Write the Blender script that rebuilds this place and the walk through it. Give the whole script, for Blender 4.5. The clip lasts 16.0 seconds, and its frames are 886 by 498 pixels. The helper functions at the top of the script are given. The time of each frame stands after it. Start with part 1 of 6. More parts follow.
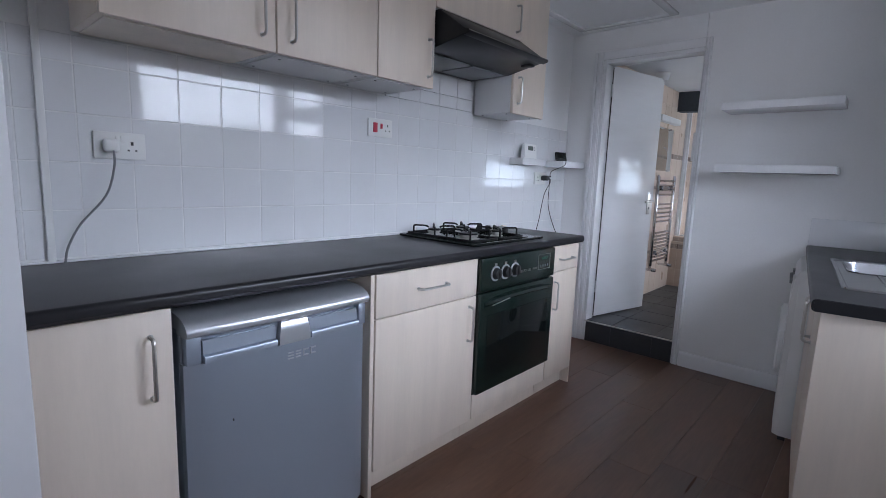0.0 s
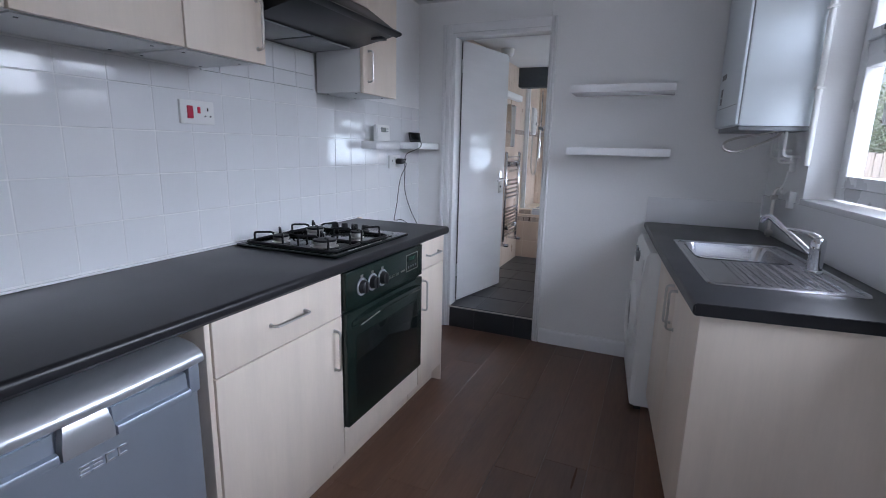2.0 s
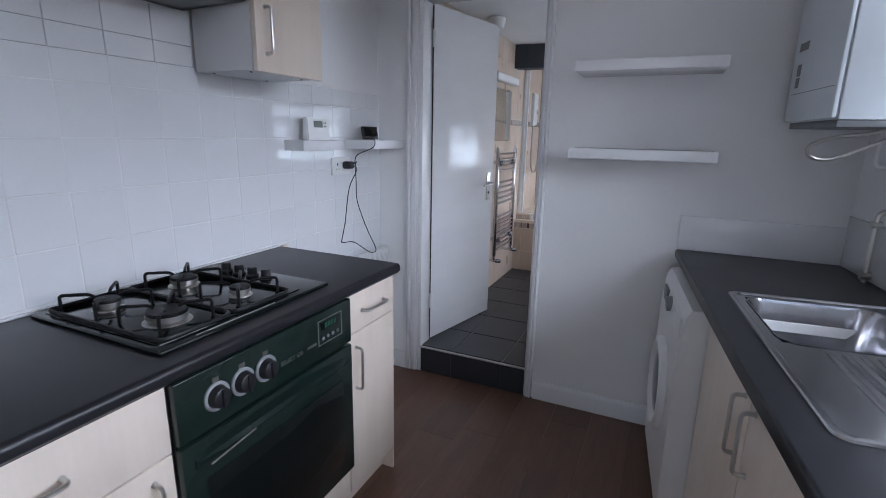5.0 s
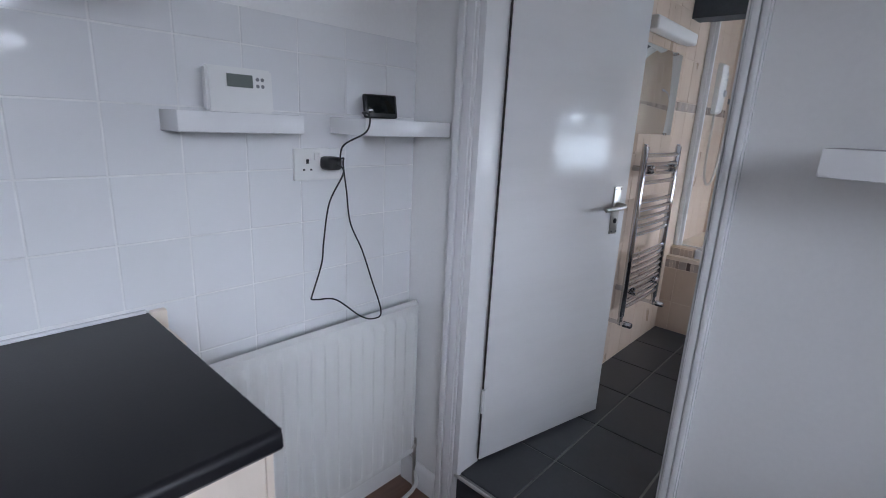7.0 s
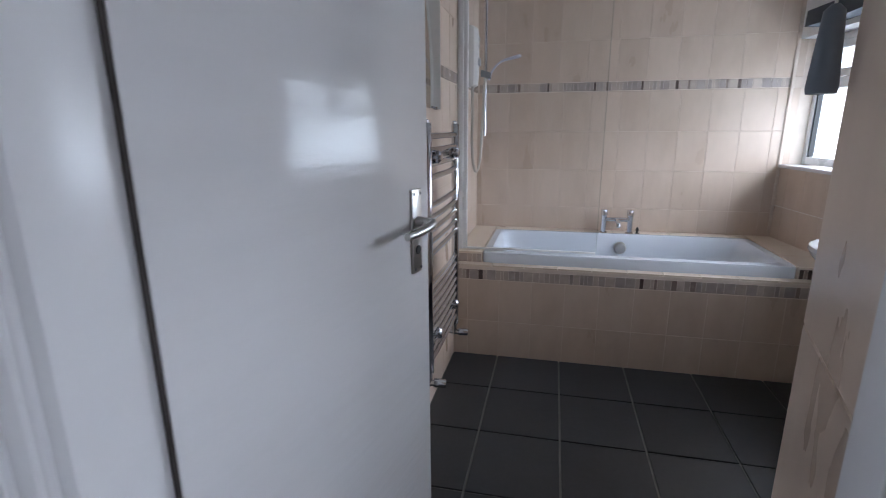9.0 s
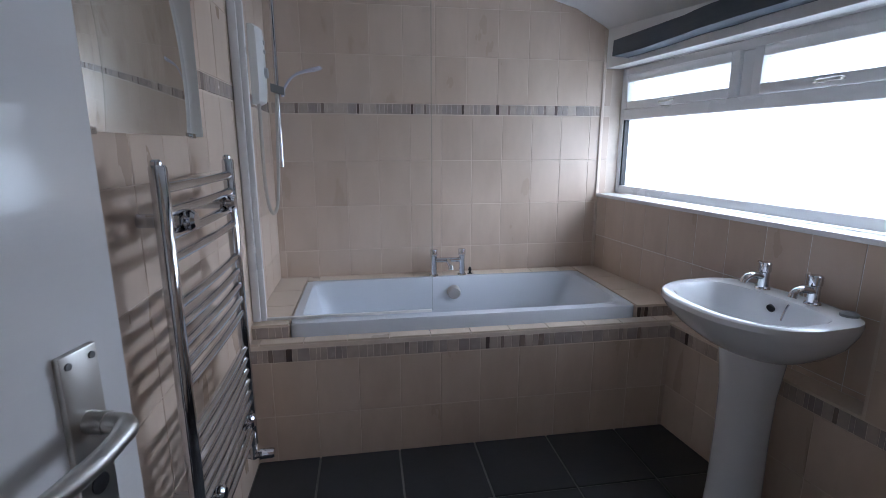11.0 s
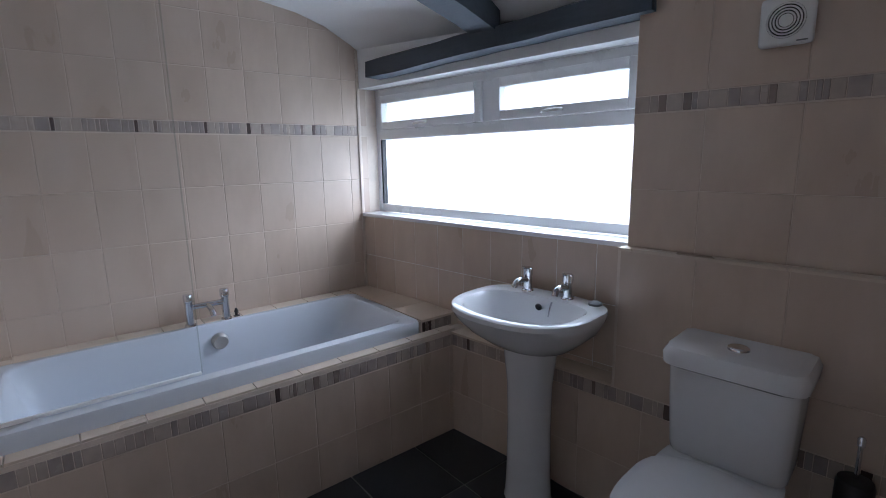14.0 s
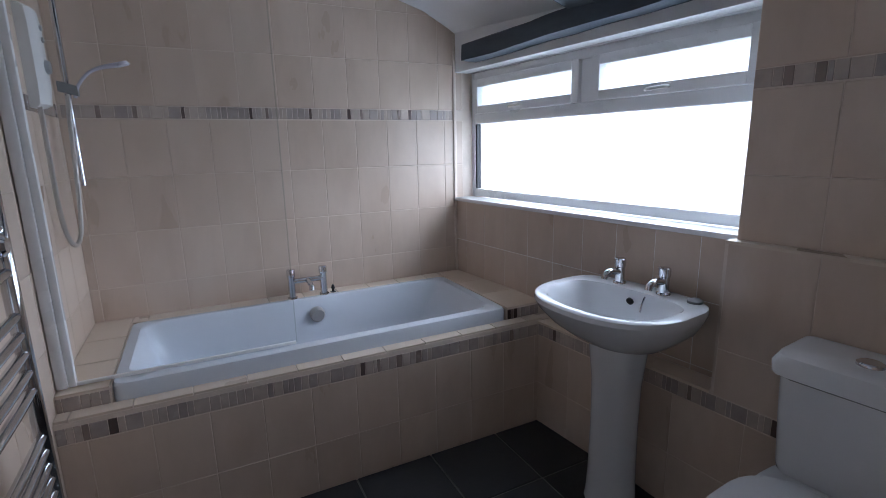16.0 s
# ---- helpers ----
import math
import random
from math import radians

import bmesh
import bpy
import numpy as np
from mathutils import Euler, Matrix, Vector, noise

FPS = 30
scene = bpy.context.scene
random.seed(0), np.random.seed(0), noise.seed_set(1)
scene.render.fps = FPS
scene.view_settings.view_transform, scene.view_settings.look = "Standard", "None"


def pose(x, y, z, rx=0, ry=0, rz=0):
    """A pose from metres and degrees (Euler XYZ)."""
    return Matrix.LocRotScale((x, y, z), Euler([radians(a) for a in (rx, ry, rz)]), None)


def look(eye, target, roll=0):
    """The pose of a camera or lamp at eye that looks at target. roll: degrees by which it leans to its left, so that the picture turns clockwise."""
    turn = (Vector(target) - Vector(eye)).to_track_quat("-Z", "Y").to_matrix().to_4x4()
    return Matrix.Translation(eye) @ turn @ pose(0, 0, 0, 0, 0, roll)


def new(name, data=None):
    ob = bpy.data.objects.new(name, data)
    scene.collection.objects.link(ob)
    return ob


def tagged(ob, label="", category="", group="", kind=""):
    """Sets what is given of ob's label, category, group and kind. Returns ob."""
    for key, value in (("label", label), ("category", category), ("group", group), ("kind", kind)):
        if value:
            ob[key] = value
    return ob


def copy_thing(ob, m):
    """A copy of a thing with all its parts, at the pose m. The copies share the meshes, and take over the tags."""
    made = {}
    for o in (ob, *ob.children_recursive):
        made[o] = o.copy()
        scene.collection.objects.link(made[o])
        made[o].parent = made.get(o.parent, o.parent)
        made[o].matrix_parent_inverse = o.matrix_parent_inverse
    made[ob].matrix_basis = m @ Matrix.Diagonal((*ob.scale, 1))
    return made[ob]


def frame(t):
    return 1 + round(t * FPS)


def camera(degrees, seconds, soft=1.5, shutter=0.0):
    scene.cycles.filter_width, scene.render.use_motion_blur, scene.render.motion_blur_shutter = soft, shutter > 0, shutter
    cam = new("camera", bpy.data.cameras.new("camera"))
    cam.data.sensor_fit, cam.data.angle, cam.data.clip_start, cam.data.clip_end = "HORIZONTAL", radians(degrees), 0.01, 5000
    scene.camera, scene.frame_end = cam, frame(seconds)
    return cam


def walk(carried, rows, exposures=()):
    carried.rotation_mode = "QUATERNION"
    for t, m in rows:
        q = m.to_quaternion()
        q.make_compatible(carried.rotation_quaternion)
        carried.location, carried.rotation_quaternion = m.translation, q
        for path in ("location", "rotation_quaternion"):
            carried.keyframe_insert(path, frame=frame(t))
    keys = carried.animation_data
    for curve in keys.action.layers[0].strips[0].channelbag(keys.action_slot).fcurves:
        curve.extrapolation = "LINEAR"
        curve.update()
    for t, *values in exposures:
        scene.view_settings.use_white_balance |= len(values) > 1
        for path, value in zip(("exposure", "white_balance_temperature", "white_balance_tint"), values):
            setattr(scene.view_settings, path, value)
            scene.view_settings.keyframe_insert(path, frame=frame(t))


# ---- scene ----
cam = camera(84.8, 16.0, soft=0.8, shutter=0.2)
PATH = [
    (0, (1.878, 0.117, 1.220), (0.556, 1.590, 0.925), 2.2),
    (0.5, (1.833, 0.164, 1.228), (0.542, 1.662, 0.926), 2.6),
    (1, (1.728, 0.250, 1.264), (0.535, 1.820, 0.929), 2.9),
    (1.5, (1.652, 0.330, 1.299), (0.675, 2.037, 0.936), 2.1),
    (2, (1.626, 0.343, 1.335), (0.846, 2.138, 0.925), 1.3),
    (2.5, (1.649, 0.315, 1.326), (0.982, 2.154, 0.913), 0.9),
    (3, (1.678, 0.298, 1.298), (0.982, 2.131, 0.905), 1.4),
    (3.2, (1.656, 0.325, 1.312), (0.959, 2.156, 0.913), 1.7),
    (5.3, (1.471, 1.372, 1.401), (0.638, 3.131, 0.941), 0.6),
    (5.5, (1.444, 1.495, 1.392), (0.581, 3.245, 0.953), 0.3),
    (6, (1.389, 1.835, 1.374), (0.337, 3.482, 0.946), 0.2),
    (6.5, (1.325, 2.157, 1.379), (0.120, 3.678, 0.895), 1.8),
    (7, (1.191, 2.459, 1.362), (-0.112, 3.890, 0.858), 2.8),
    (7.5, (1.105, 2.736, 1.348), (-0.251, 4.102, 0.805), 2.9),
    (8, (0.940, 2.923, 1.323), (-0.354, 4.347, 0.778), 2.7),
    (8.5, (0.783, 3.100, 1.310), (-0.068, 4.839, 0.809), -0.4),
    (9, (0.707, 3.284, 1.282), (0.281, 5.177, 0.800), -0.3),
    (9.5, (0.676, 3.484, 1.287), (0.539, 5.422, 0.811), -0.2),
    (9.7, (0.678, 3.549, 1.287), (0.635, 5.491, 0.808), -0.2),
    (12, (0.682, 3.944, 1.364), (1.243, 5.831, 1.010), 0.1),
    (12.5, (0.640, 3.975, 1.363), (1.390, 5.795, 1.008), 0.2),
    (13, (0.632, 3.999, 1.360), (1.525, 5.753, 1.003), 0.2),
    (13.5, (0.622, 4.007, 1.357), (1.699, 5.655, 1.007), 0.2),
    (14, (0.614, 4.012, 1.365), (1.849, 5.541, 0.995), -1.0),
    (14.5, (0.605, 4.012, 1.361), (1.884, 5.505, 0.993), -1.4),
    (15, (0.613, 4.012, 1.364), (1.789, 5.581, 0.970), -1.4),
    (15.5, (0.652, 4.006, 1.360), (1.658, 5.684, 0.947), -1.3),
    (16, (0.676, 3.994, 1.353), (1.553, 5.744, 0.938), -1.2),
]
EXPOSURES = [(0.0, 0.93, 6200, 16), (6.5, 0.90, 6350, 16), (8.0, 0.62, 6450, 16), (9.2, 0.72, 6400, 16), (9.7, 0.62, 6300, 16), (11.8, 0.34, 6050, 16), (16.0, 0.25, 6050, 16)]
walk(cam, [(t, look(eye, target, roll)) for t, eye, target, roll in PATH], EXPOSURES)

# ---------------------------------------------------------------- world, sun, large lights
ZB = 0.16          # bathroom floor above the kitchen floor
SLANT = 6.0        # the outer wall is out of square with the rooms
OUT = pose(2.19, 3.6, 0, 0, 0, SLANT)   # frame of the outer wall: x out through it, y along it

world = bpy.data.worlds.new("overcast_sky")
scene.world = world
world.use_nodes = True
wn = world.node_tree.nodes
sky = wn.new("ShaderNodeTexSky")
sky.sky_type, sky.sun_disc = "NISHITA", False
sky.sun_elevation, sky.sun_rotation = radians(63), radians(-61)
sky.dust_density, sky.air_density = 4.0, 1.0
wn["Background"].inputs["Strength"].default_value = 0.15
world.node_tree.links.new(sky.outputs[0], wn["Background"].inputs["Color"])

sun_data = bpy.data.lights.new("sun", "SUN")
sun_data.energy, sun_data.angle, sun_data.color = 1.5, radians(40), (1.0, 0.98, 0.95)
sun = new("sun", sun_data)
sun.matrix_world = look((-9, -3, 20), (0, 2, 0))


def window_light(name, x, y, z, wide, high, power, color, tilt=0.0, swing=0.0):
    """Skylight that enters through a window of the outer wall; x, y, z in the wall's frame."""
    data = bpy.data.lights.new(name, "AREA")
    data.shape, data.size, data.size_y, data.energy, data.color = "RECTANGLE", wide, high, power, color
    ob = new(name, data)
    ob.matrix_world = OUT @ pose(x, y, z, 0, 0, 90 + swing) @ pose(0, 0, 0, 90 - tilt, 0, 0)
    return ob


# the bright overcast sky seen beyond the yard, and the same skylight behind the frosted panes
window_light("overcast_skylight", 13.0, 11.0, 11.3, 64.0, 18.0, 25000, (0.79, 0.88, 1.0), 20, 0)
window_light("bathroom_skylight", 0.225, 1.97, 1.395, 1.44, 0.62, 6.0, (0.79, 0.89, 1.0), 8)
# added daylight of an assumed, unseen window behind the start of the walk
south_data = bpy.data.lights.new("assumed_south_light", "AREA")
south_data.shape, south_data.size, south_data.size_y, south_data.energy, south_data.color = "RECTANGLE", 1.40, 1.15, 5.4, (0.82, 0.90, 1.0)
new("assumed_south_light", south_data).matrix_world = pose(1.50, -2.06, 1.45, 82, 0, 0)


# ---------------------------------------------------------------- mesh helpers
def box(bm, x0, y0, z0, x1, y1, z1, bevel=0.0, seg=2):
    made = bmesh.ops.create_cube(bm, size=1.0)
    for v in made["verts"]:
        v.co = Vector(((x0 + x1) / 2 + v.co.x * (x1 - x0), (y0 + y1) / 2 + v.co.y * (y1 - y0), (z0 + z1) / 2 + v.co.z * (z1 - z0)))
    if bevel:
        edges = list({e for v in made["verts"] for e in v.link_edges})
        bmesh.ops.bevel(bm, geom=edges, offset=bevel, segments=seg, profile=0.5, affect="EDGES")
    return bm


def loft(bm, rings, cap=True, close=True):
    """Skin over rings of points with the same count."""
    made = [[bm.verts.new(p) for p in ring] for ring in rings]
    n = len(made[0])
    for a, b in zip(made, made[1:]):
        for i in range(n if close else n - 1):
            j = (i + 1) % n
            bm.faces.new((a[i], a[j], b[j], b[i]))
    if cap and close:
        bm.faces.new(list(reversed(made[0])))
        bm.faces.new(made[-1])
    return bm


def tube(bm, pts, r, seg=10, cap=True):
    """A round tube along a line of points; r is one radius or one for each point."""
    pts = [Vector(p) for p in pts]
    rs = r if isinstance(r, (list, tuple)) else [r] * len(pts)
    rings, side = [], None
    for i, p in enumerate(pts):
        d = (pts[min(i + 1, len(pts) - 1)] - pts[max(i - 1, 0)]).normalized()
        if side is None:
            side = d.orthogonal().normalized()
        side = (side - d * side.dot(d)).normalized()
        up = d.cross(side)
        rings.append([p + rs[i] * (math.cos(a) * side + math.sin(a) * up) for a in (2 * math.pi * k / seg for k in range(seg))])
    return loft(bm, rings, cap)


def revolve(bm, profile, at=(0, 0, 0), seg=24, sx=1.0, sy=1.0):
    """Turned shape: profile of (radius, height) about z."""
    c = Vector(at)
    rings = [[c + Vector((sx * r * math.cos(a), sy * r * math.sin(a), h)) for a in (2 * math.pi * k / seg for k in range(seg))] for r, h in profile]
    return loft(bm, rings)


def smooth_line(pts, n=8):
    """Points of a rounded line through the given ones."""
    p = [Vector(q) for q in pts]
    p = [2 * p[0] - p[1]] + p + [2 * p[-1] - p[-2]]
    out = []
    for a, b, c, d in zip(p, p[1:], p[2:], p[3:]):
        for k in range(n):
            t = k / n
            out.append(0.5 * (2 * b + (c - a) * t + (2 * a - 5 * b + 4 * c - d) * t * t + (3 * b - a - 3 * c + d) * t ** 3))
    return out + [p[-2]]


def arc_corner(pts, r, n=4):
    """Points of a line with each inner corner rounded by about r."""
    p = [Vector(q) for q in pts]
    out = [p[0]]
    for a, b, c in zip(p, p[1:], p[2:]):
        u, w = (a - b).normalized(), (c - b).normalized()
        s, e = b + u * min(r, (a - b).length / 2), b + w * min(r, (c - b).length / 2)
        out += [s * (1 - t) ** 2 + b * 2 * t * (1 - t) + e * t * t for t in (k / n for k in range(n + 1))]
    return out + [p[-1]]


def finish(bm, name, material, smooth=40):
    bmesh.ops.recalc_face_normals(bm, faces=bm.faces)
    me = bpy.data.meshes.new(name)
    bm.to_mesh(me)
    bm.free()
    me.materials.append(material)
    if smooth:
        for f in me.polygons:
            f.use_smooth = True
        me.set_sharp_from_angle(angle=radians(smooth))
    return me


def part(name, bm, material, parent, label="", m=None):
    ob = new(name, finish(bm, name, material))
    ob.parent = parent
    if m is not None:
        ob.matrix_local = m
    return tagged(ob, label)


def thing(name, label, category, m=None, group=""):
    ob = new(name)
    ob.empty_display_size = 0.05
    if m is not None:
        ob.matrix_world = m
    return tagged(ob, label, category, group)


def solid(name, bm, material, label, category, m=None, group="", kind=""):
    """A thing of one mesh."""
    ob = new(name, finish(bm, name, material))
    if m is not None:
        ob.matrix_world = m
    return tagged(ob, label, category, group, kind)


def structure(name, bm, material, label, category, m=None):
    return solid(name, bm, material, label, category, m, kind="structure")


def B():
    return bmesh.new()


# ---------------------------------------------------------------- materials
def mat(name, color, rough=0.5, metal=0.0, vary=0.06, scale=6.0, grain=0.0, grain_scale=200.0, bump=0.0, bump_scale=120.0,
        stretch=(1, 1, 1), tint=None, per_piece=0.0, coat=0.0, rough_vary=0.08, spec=0.5):
    """Painted, glazed, metal or wooden surface: colour with slow and fine variation, uneven gloss and a fine relief."""
    m = bpy.data.materials.new(name)
    m.use_nodes = True
    nt = m.node_tree
    nd, lk = nt.nodes, nt.links
    bsdf = nd["Principled BSDF"]
    tc = nd.new("ShaderNodeTexCoord")
    mp = nd.new("ShaderNodeMapping")
    mp.inputs["Scale"].default_value = stretch
    lk.new(tc.outputs["Object"], mp.inputs["Vector"])
    if per_piece:
        ro, rm, rc = nd.new("ShaderNodeObjectInfo"), nd.new("ShaderNodeMath"), nd.new("ShaderNodeCombineXYZ")
        rm.operation = "MULTIPLY"
        rm.inputs[1].default_value = 37.0
        lk.new(ro.outputs["Random"], rm.inputs[0])
        for k in range(3):
            lk.new(rm.outputs[0], rc.inputs[k])
        lk.new(rc.outputs[0], mp.inputs["Location"])
    n1 = nd.new("ShaderNodeTexNoise")
    n1.inputs["Scale"].default_value, n1.inputs["Detail"].default_value = scale, 5
    lk.new(mp.outputs[0], n1.inputs["Vector"])
    n2 = nd.new("ShaderNodeTexNoise")
    n2.inputs["Scale"].default_value, n2.inputs["Detail"].default_value = grain_scale, 3
    lk.new(mp.outputs[0], n2.inputs["Vector"])
    dark = tint or tuple(c * (1 - 4 * vary) for c in color)
    ramp = nd.new("ShaderNodeMix")
    ramp.data_type = "RGBA"
    ramp.inputs["A"].default_value, ramp.inputs["B"].default_value = (*dark, 1), (*color, 1)
    mr = nd.new("ShaderNodeMapRange")
    mr.inputs["From Min"].default_value, mr.inputs["From Max"].default_value = 0.25, 0.6
    lk.new(n1.outputs["Fac"], mr.inputs["Value"])
    lk.new(mr.outputs[0], ramp.inputs["Factor"])
    last = ramp.outputs["Result"]
    if grain or per_piece:
        hs = nd.new("ShaderNodeHueSaturation")
        lk.new(last, hs.inputs["Color"])
        val = nd.new("ShaderNodeMath")
        val.operation = "MULTIPLY_ADD"
        lk.new(n2.outputs["Fac"], val.inputs[0])
        val.inputs[1].default_value, val.inputs[2].default_value = 2 * grain, 1 - grain
        out = val.outputs[0]
        if per_piece:
            oi = nd.new("ShaderNodeObjectInfo")
            pv = nd.new("ShaderNodeMath")
            pv.operation = "MULTIPLY_ADD"
            lk.new(oi.outputs["Random"], pv.inputs[0])
            pv.inputs[1].default_value = 2 * per_piece
            ad = nd.new("ShaderNodeMath")
            ad.operation = "ADD"
            lk.new(out, ad.inputs[0])
            ad.inputs[1].default_value = -per_piece
            lk.new(ad.outputs[0], pv.inputs[2])
            out = pv.outputs[0]
        lk.new(out, hs.inputs["Value"])
        last = hs.outputs[0]
    lk.new(last, bsdf.inputs["Base Color"])
    rr = nd.new("ShaderNodeMapRange")
    rr.inputs["To Min"].default_value, rr.inputs["To Max"].default_value = max(0.02, rough - rough_vary), min(1, rough + rough_vary)
    lk.new(n1.outputs["Fac"], rr.inputs["Value"])
    lk.new(rr.outputs[0], bsdf.inputs["Roughness"])
    bsdf.inputs["Metallic"].default_value = metal
    bsdf.inputs["Coat Weight"].default_value = coat
    bsdf.inputs["Coat Roughness"].default_value = 0.06
    bsdf.inputs["Specular IOR Level"].default_value = spec
    if bump:
        n3 = nd.new("ShaderNodeTexNoise")
        n3.inputs["Scale"].default_value, n3.inputs["Detail"].default_value = bump_scale, 4
        lk.new(mp.outputs[0], n3.inputs["Vector"])
        bp = nd.new("ShaderNodeBump")
        bp.inputs["Strength"].default_value, bp.inputs["Distance"].default_value = bump, 0.004
        lk.new(n3.outputs["Fac"], bp.inputs["Height"])
        lk.new(bp.outputs[0], bsdf.inputs["Normal"])
    return m


def glass(name, color=(1, 1, 1), clear=0.96, rough=0.02, gloss=0.04):
    """A thin pane: mostly see-through, with a glossy face."""
    m = bpy.data.materials.new(name)
    m.use_nodes = True
    nd, lk = m.node_tree.nodes, m.node_tree.links
    nd.remove(nd["Principled BSDF"])
    a, b, mix = nd.new("ShaderNodeBsdfTransparent"), nd.new("ShaderNodeBsdfGlossy"), nd.new("ShaderNodeMixShader")
    a.inputs["Color"].default_value = (*[c * clear for c in color], 1)
    b.inputs["Roughness"].default_value = rough
    mix.inputs[0].default_value = gloss
    lk.new(a.outputs[0], mix.inputs[1])
    lk.new(b.outputs[0], mix.inputs[2])
    lk.new(mix.outputs[0], nd["Material Output"].inputs["Surface"])
    return m


def frosted(name):
    m = bpy.data.materials.new(name)
    m.use_nodes = True
    nd, lk = m.node_tree.nodes, m.node_tree.links
    nd.remove(nd["Principled BSDF"])
    a, b, mix = nd.new("ShaderNodeBsdfTransparent"), nd.new("ShaderNodeBsdfTranslucent"), nd.new("ShaderNodeMixShader")
    a.inputs["Color"].default_value = (0.9, 0.94, 0.95, 1)
    b.inputs["Color"].default_value = (0.85, 0.9, 0.92, 1)
    n = nd.new("ShaderNodeTexNoise")
    n.inputs["Scale"].default_value = 3.0
    mr = nd.new("ShaderNodeMapRange")
    mr.inputs["To Min"].default_value, mr.inputs["To Max"].default_value = 0.35, 0.6
    lk.new(n.outputs["Fac"], mr.inputs["Value"])
    lk.new(mr.outputs[0], mix.inputs[0])
    lk.new(a.outputs[0], mix.inputs[1])
    lk.new(b.outputs[0], mix.inputs[2])
    lk.new(mix.outputs[0], nd["Material Output"].inputs["Surface"])
    return m


def planks(name):
    """Dark brown laminate boards that run along y."""
    m = mat(name, (0.150, 0.080, 0.052), 0.32, vary=0.05, scale=2.0, grain=0.25, grain_scale=14.0, bump=0.08, bump_scale=30, stretch=(6, 0.6, 1), per_piece=0.16, rough_vary=0.1)
    return m


M_WALL = mat("white_wall_paint", (0.84, 0.84, 0.84), 0.42, vary=0.012, scale=1.6, grain=0.03, grain_scale=90, bump=0.12, bump_scale=45, rough_vary=0.1)
M_CEIL = mat("ceiling_paint", (0.82, 0.82, 0.82), 0.8, vary=0.015, scale=2, grain=0.03, bump=0.15, bump_scale=60)
M_GLOSS = mat("white_gloss_paint", (0.80, 0.80, 0.81), 0.22, vary=0.012, scale=3, bump=0.05, bump_scale=25, rough_vary=0.06)
M_DOOR = mat("white_gloss_door", (0.78, 0.78, 0.79), 0.13, vary=0.012, scale=2, bump=0.16, bump_scale=9, stretch=(1, 1, 6), rough_vary=0.04)
M_UPVC = mat("white_upvc", (0.84, 0.85, 0.86), 0.28, vary=0.01, scale=5, rough_vary=0.05)
M_KTILE = mat("white_glazed_tile", (0.765, 0.77, 0.785), 0.07, vary=0.008, scale=4, bump=0.05, bump_scale=14, per_piece=0.015, rough_vary=0.04)
M_GROUT = mat("pale_grout", (0.83, 0.83, 0.83), 0.85, vary=0.04, scale=9, grain=0.08)
M_BGROUT = mat("cream_grout", (0.73, 0.62, 0.53), 0.85, vary=0.04, scale=9, grain=0.08)
M_BTILE = mat("cream_wall_tile", (0.636, 0.508, 0.413), 0.30, vary=0.03, scale=3.0, grain=0.04, grain_scale=16, stretch=(2.2, 0.8, 2.2), tint=(0.545, 0.420, 0.328), per_piece=0.015)
M_LEDGE = mat("pale_ledge_tile", (0.68, 0.565, 0.460), 0.30, vary=0.008, scale=2, grain=0.03, grain_scale=30, per_piece=0.02)
M_FTILE = mat("charcoal_floor_tile", (0.036, 0.038, 0.043), 0.36, vary=0.06, scale=6, grain=0.15, grain_scale=60, bump=0.05, bump_scale=40, per_piece=0.12)
M_FGROUT = mat("grey_floor_grout", (0.22, 0.215, 0.21), 0.9, vary=0.05, scale=12, grain=0.1)
M_FLOOR = planks("brown_laminate")
M_JOINT = mat("dark_board_joint", (0.03, 0.018, 0.012), 0.7, vary=0.03)
M_BEECH = mat("pale_maple_laminate", (0.80, 0.695, 0.595), 0.38, vary=0.022, scale=2.5, grain=0.035, grain_scale=25, stretch=(5, 5, 0.6), rough_vary=0.06)
M_CARC = mat("white_carcass_board", (0.74, 0.74, 0.74), 0.45, vary=0.01)
M_WORK = mat("black_worktop", (0.014, 0.014, 0.017), 0.34, spec=0.42, vary=0.04, scale=3, grain=0.14, grain_scale=320, bump=0.04, bump_scale=250, rough_vary=0.1)
M_STEEL = mat("brushed_steel", (0.58, 0.58, 0.60), 0.20, 1.0, vary=0.02, scale=12, stretch=(1, 8, 1), rough_vary=0.06)
M_CHROME = mat("chrome", (0.66, 0.67, 0.70), 0.07, 1.0, vary=0.01, rough_vary=0.03)
M_SATIN = mat("satin_nickel", (0.60, 0.58, 0.55), 0.33, 1.0, vary=0.02)
M_GREEN = mat("dark_green_enamel", (0.010, 0.020, 0.017), 0.20, vary=0.05, scale=4, rough_vary=0.05)
M_BLACKG = mat("black_glass", (0.006, 0.008, 0.008), 0.07, vary=0.02, rough_vary=0.02)
M_HOB = mat("black_hob_enamel", (0.007, 0.010, 0.009), 0.13, spec=0.30, vary=0.05, scale=8, rough_vary=0.06)
M_IRON = mat("black_iron", (0.008, 0.008, 0.009), 0.45, spec=0.25, vary=0.05, grain=0.1)
M_BURN = mat("burner_alloy", (0.55, 0.53, 0.50), 0.38, 1.0, vary=0.05, scale=30)
M_SILVER = mat("silver_grey_door", (0.37, 0.42, 0.49), 0.36, 0.5, vary=0.012, scale=3, grain=0.02, grain_scale=300, rough_vary=0.04)
M_SILVER2 = mat("bright_silver_plastic", (0.55, 0.57, 0.60), 0.30, 0.6, vary=0.01, rough_vary=0.04)
M_HOOD = mat("hood_black_metal", (0.016, 0.016, 0.018), 0.36, vary=0.04, scale=6)
